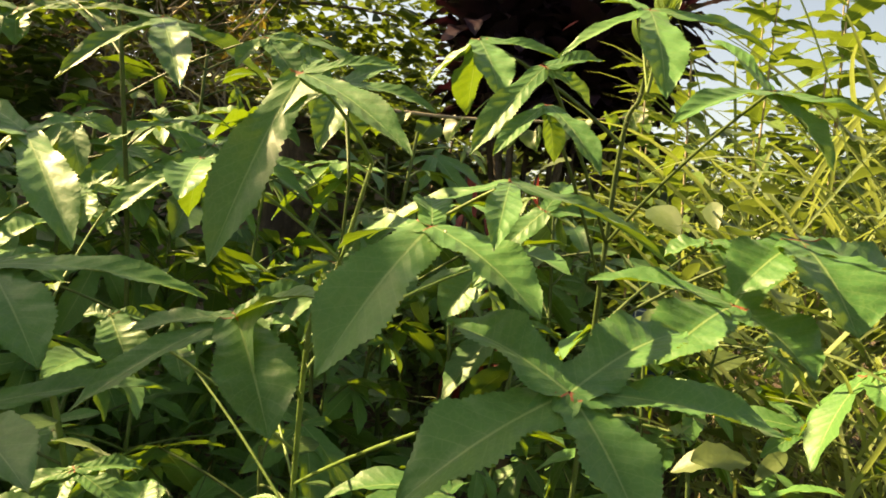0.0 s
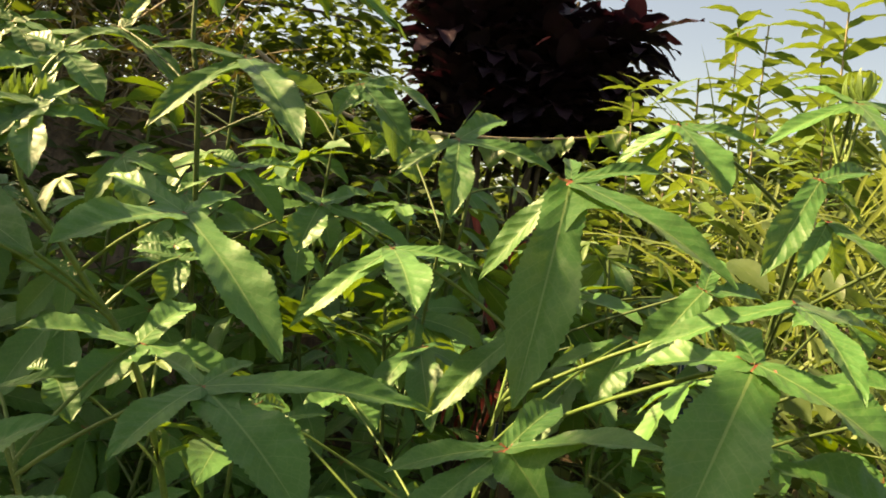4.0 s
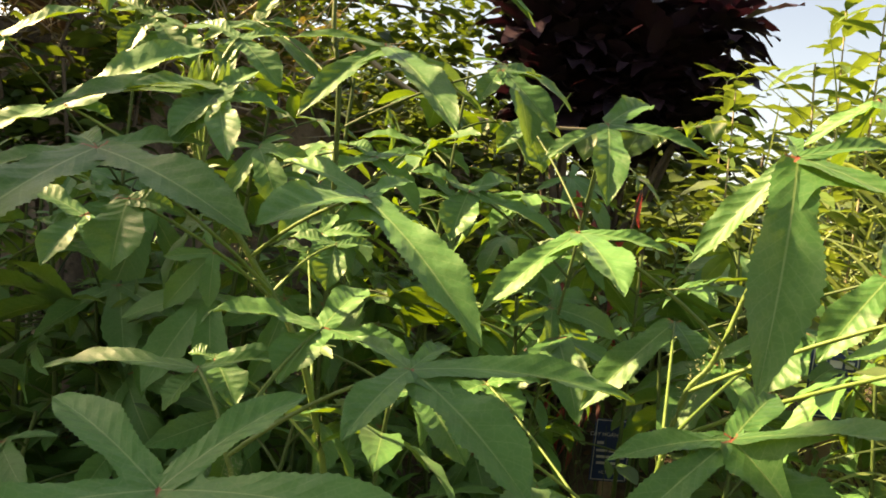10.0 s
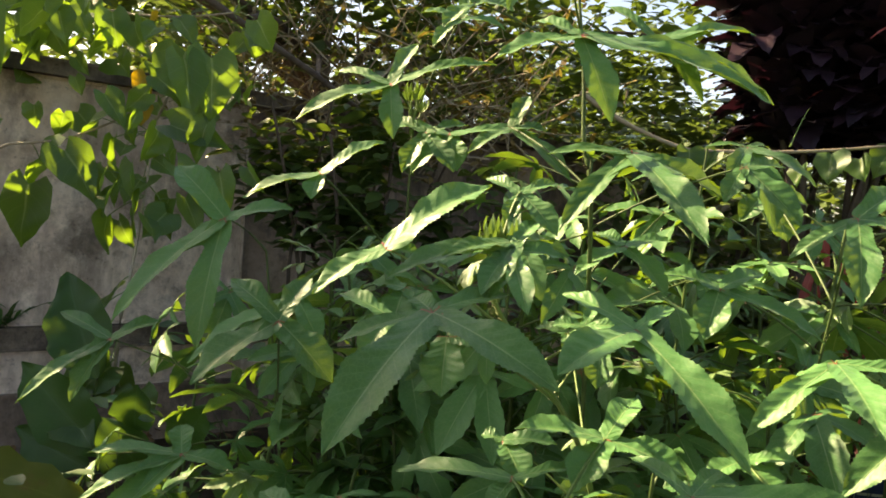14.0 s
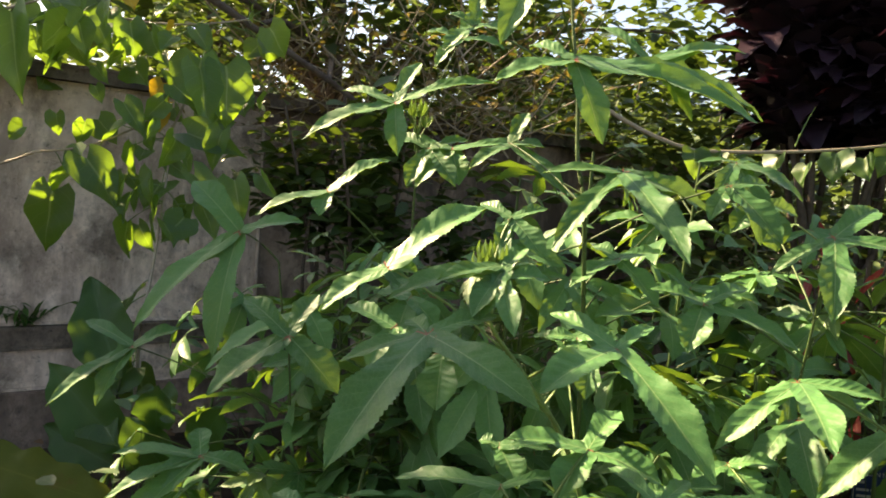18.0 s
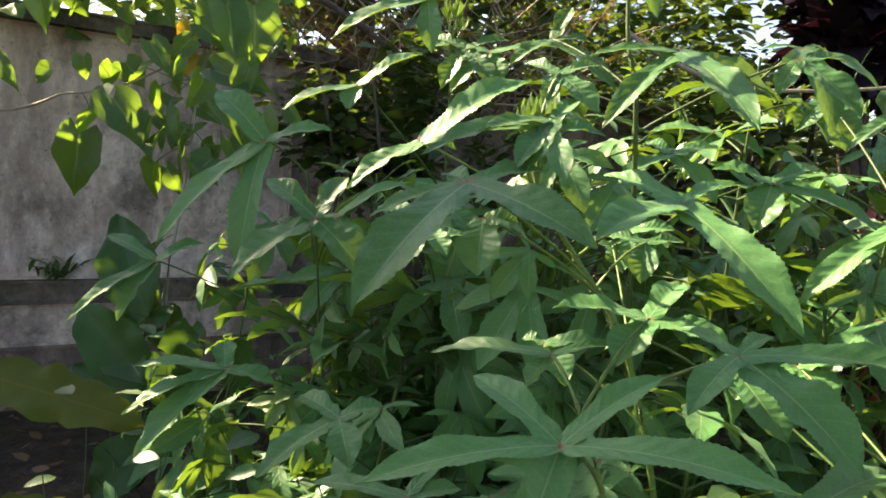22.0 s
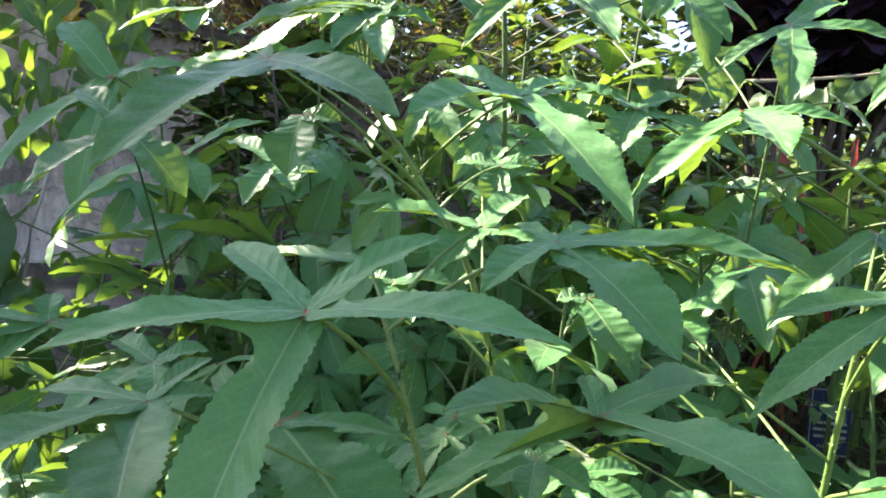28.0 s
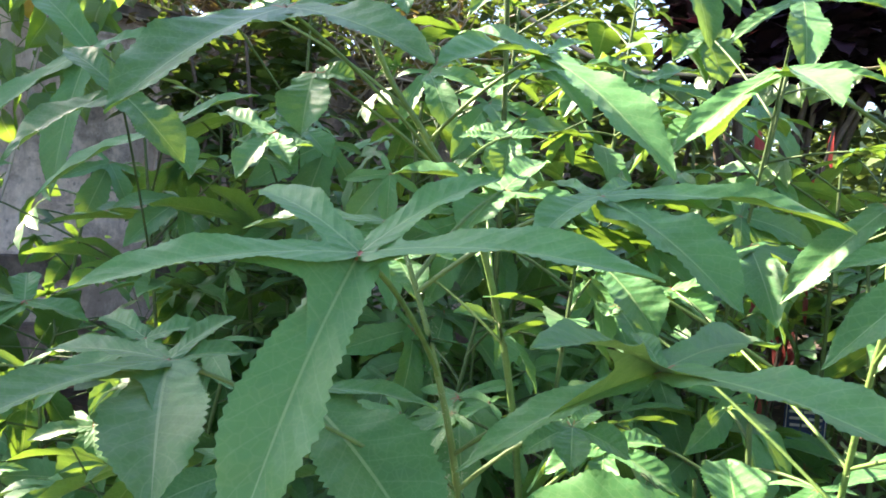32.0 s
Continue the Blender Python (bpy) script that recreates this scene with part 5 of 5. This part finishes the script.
    tagged(part_of("twig_tangle", mesh_of("twig_tangle", V, F, U), TWIG, b), kind="stuff")
    tagged(part_of("withered_leaves", mesh_of("withered_leaves", L, G, Q), DRY, b), kind="stuff")
    b = thing("dark_bush", (-1.59, 2.80, -.03), "dark dense bush growing against the wall", "bush")
    for k in range(6):
        part_of("stalk", tube_mesh("stalk", curve_pts((0, 0, 0), (rng.uniform(-.35, .35), rng.uniform(-.2, .2), rng.uniform(1.0, 1.6)), 0, 6, (rng.uniform(-.2, .2), 0, 0)), .014, .006, 6), BARK, b)
    V, F, U = [], [], []
    crown(V, F, U, (0, 0, 1.25), (.38, .22, .42), 900, .085, rng, .4)
    crown(V, F, U, (.35, .2, .95), (.4, .22, .4), 250, .085, rng, .4)
    tagged(part_of("foliage", mesh_of("foliage", V, F, U), TREE, b), kind="stuff")
    # woods behind everything
    for x, y, h, w in ((-6, 9, 4.5, 2.6), (-3, 10.5, 4.6, 2.4), (-.6, 12, 4.0, 2.0), (1.6, 16, 3.6, 2.2), (4.5, 15, 3.9, 2.4), (7.5, 12, 4.0, 2.4), (-9, 6, 5, 2.6), (9.5, 7, 4.2, 2.5)):
        t = thing("tree", (x, y, -.03), "distant leafy green tree behind the garden", "tree", "trees behind the garden")
        part_of("trunk", tube_mesh("trunk", curve_pts((0, 0, 0), (rng.uniform(-.3, .3), 0, h * .7), 0, 6), .14, .07, 8), BARK, t)
        V, F, U = [], [], []
        crown(V, F, U, (0, 0, h * .55), (w * .8, w * .5, h * .42), 3000, .22, rng, .35)
        tagged(part_of("crown", mesh_of("crown", V, F, U), FAR, t), kind="stuff")


def build_sign(at, centre, turn, tilt, w, h, bars, words=()):
    """A small blue enamel plate with white rim and lines, on a wooden stake."""
    r = thing("plant_sign", at, "small blue plant label with white lettering on a wooden stake", "sign", "plant labels")
    r.rotation_euler = (radians(tilt), 0, radians(turn))

    def box(name, x0, x1, y0, y1, z0, z1, mat, parent, bev=.0015):
        bm = bmesh.new()
        bmesh.ops.create_cube(bm, size=1.0)
        for v in bm.verts:
            v.co = (x0 if v.co.x < 0 else x1, y0 if v.co.y < 0 else y1, z0 if v.co.z < 0 else z1)
        if bev:
            bmesh.ops.bevel(bm, geom=bm.edges[:], offset=bev, segments=2, affect="EDGES")
        me = bpy.data.meshes.new(name)
        bm.to_mesh(me)
        bm.free()
        return part_of(name, me, mat, parent)

    top = centre - at[2]
    box("stake", -.02, .02, .003, .026, -.05, top + .02, WOOD, r, .003)
    plate = box("plate", -w / 2, w / 2, -.001, .002, top - h / 2, top + h / 2, SIGN_BLUE, r, .0008)
    e, t = .004, .0022
    for x0, x1, z0, z1 in ((-w / 2 + e, w / 2 - e, h / 2 - e - t, h / 2 - e), (-w / 2 + e, w / 2 - e, -h / 2 + e, -h / 2 + e + t), (-w / 2 + e, -w / 2 + e + t, -h / 2 + e, h / 2 - e), (w / 2 - e - t, w / 2 - e, -h / 2 + e, h / 2 - e)):
        box("rim", x0, x1, -.0022, -.0012, top + z0, top + z1, SIGN_WHITE, plate, 0)
    for z, hh, spans in bars:
        for a, b in spans:
            box("text_bar", a * w, b * w, -.0022, -.0012, top + z * h, top + z * h + hh * h, SIGN_WHITE, plate, 0)
    for z, size, text in words:
        cu = bpy.data.curves.new("lettering", "FONT")
        cu.body, cu.size, cu.align_x, cu.extrude = text, size, "CENTER", .0004
        cu.materials.append(SIGN_WHITE)
        ob = new("lettering", cu)
        ob.parent = plate
        ob.matrix_basis = pose(0, -.0018, top + z * h, 90, 0, 0)


LINES = ((.09, .045, ((-.40, -.22),)), (-.03, .04, ((-.40, -.1), (-.06, .36))), (-.13, .04, ((-.38, .02), (.06, .38))), (-.23, .04, ((-.36, -.12), (-.08, .2), (.24, .36))))
HEADING = ((.22, .10, ((-.38, -.18), (-.12, .14), (.2, .38))), (-.36, .04, ((-.06, .18),)))


def build_bud(at, parent_label="cluster of pale green flower buds with narrow bracts"):
    rng = random.Random(int(abs(at[0]) * 999))
    r = thing("flower_bud", at, parent_label, "flower bud", "flower buds")
    for k in range(5):
        c = Vector((rng.uniform(-.02, .02), rng.uniform(-.02, .02), rng.uniform(-.01, .03)))
        V, F, U = [], [], []
        for j in range(9):
            a = j * .7 + rng.uniform(-.2, .2)
            b = c + Vector((math.cos(a) * .004, math.sin(a) * .004, 0))
            t = c + Vector((math.cos(a) * rng.uniform(.008, .016), math.sin(a) * rng.uniform(.008, .016), rng.uniform(.02, .035)))
            strip(V, F, U, b, t, .003, Vector((math.cos(a), math.sin(a), .3)).normalized(), .25, .2, 6, 0, (OVAL_S, OVAL_W), rng, 0, 3)
        part_of("bud", mesh_of("bud", V, F, U), BUD, r)
        part_of("stalk", tube_mesh("stalk", curve_pts((0, 0, -.06), c, 0, 4), .002, .0015, 5), STEM, r)


build_ground()
build_wall()
build_trees()
build_ti_plant()
build_shrubs()
build_grass()
build_sunlit_weeds()
build_vines()
build_broad_leaves()
build_wall_weed()
build_undergrowth()
build_filler()
build_plants()
build_sign((0.356, 2.503, 0), 0.325, 6, 0, .125, .20, LINES, ((.22, .018, 'C\u00c2Y HO\u00c0N NG\u1eccC'), (-.38, .014, 'HUY\u1ebeT \u00c1P')))
build_sign((.53, 1.68, 0), .735, -6, 3, .10, .15, LINES + HEADING)
build_bud((.232, .836, 1.14))
build_bud((-.60, .915, 1.035))
build_bud((-.90, 1.50, 1.30))
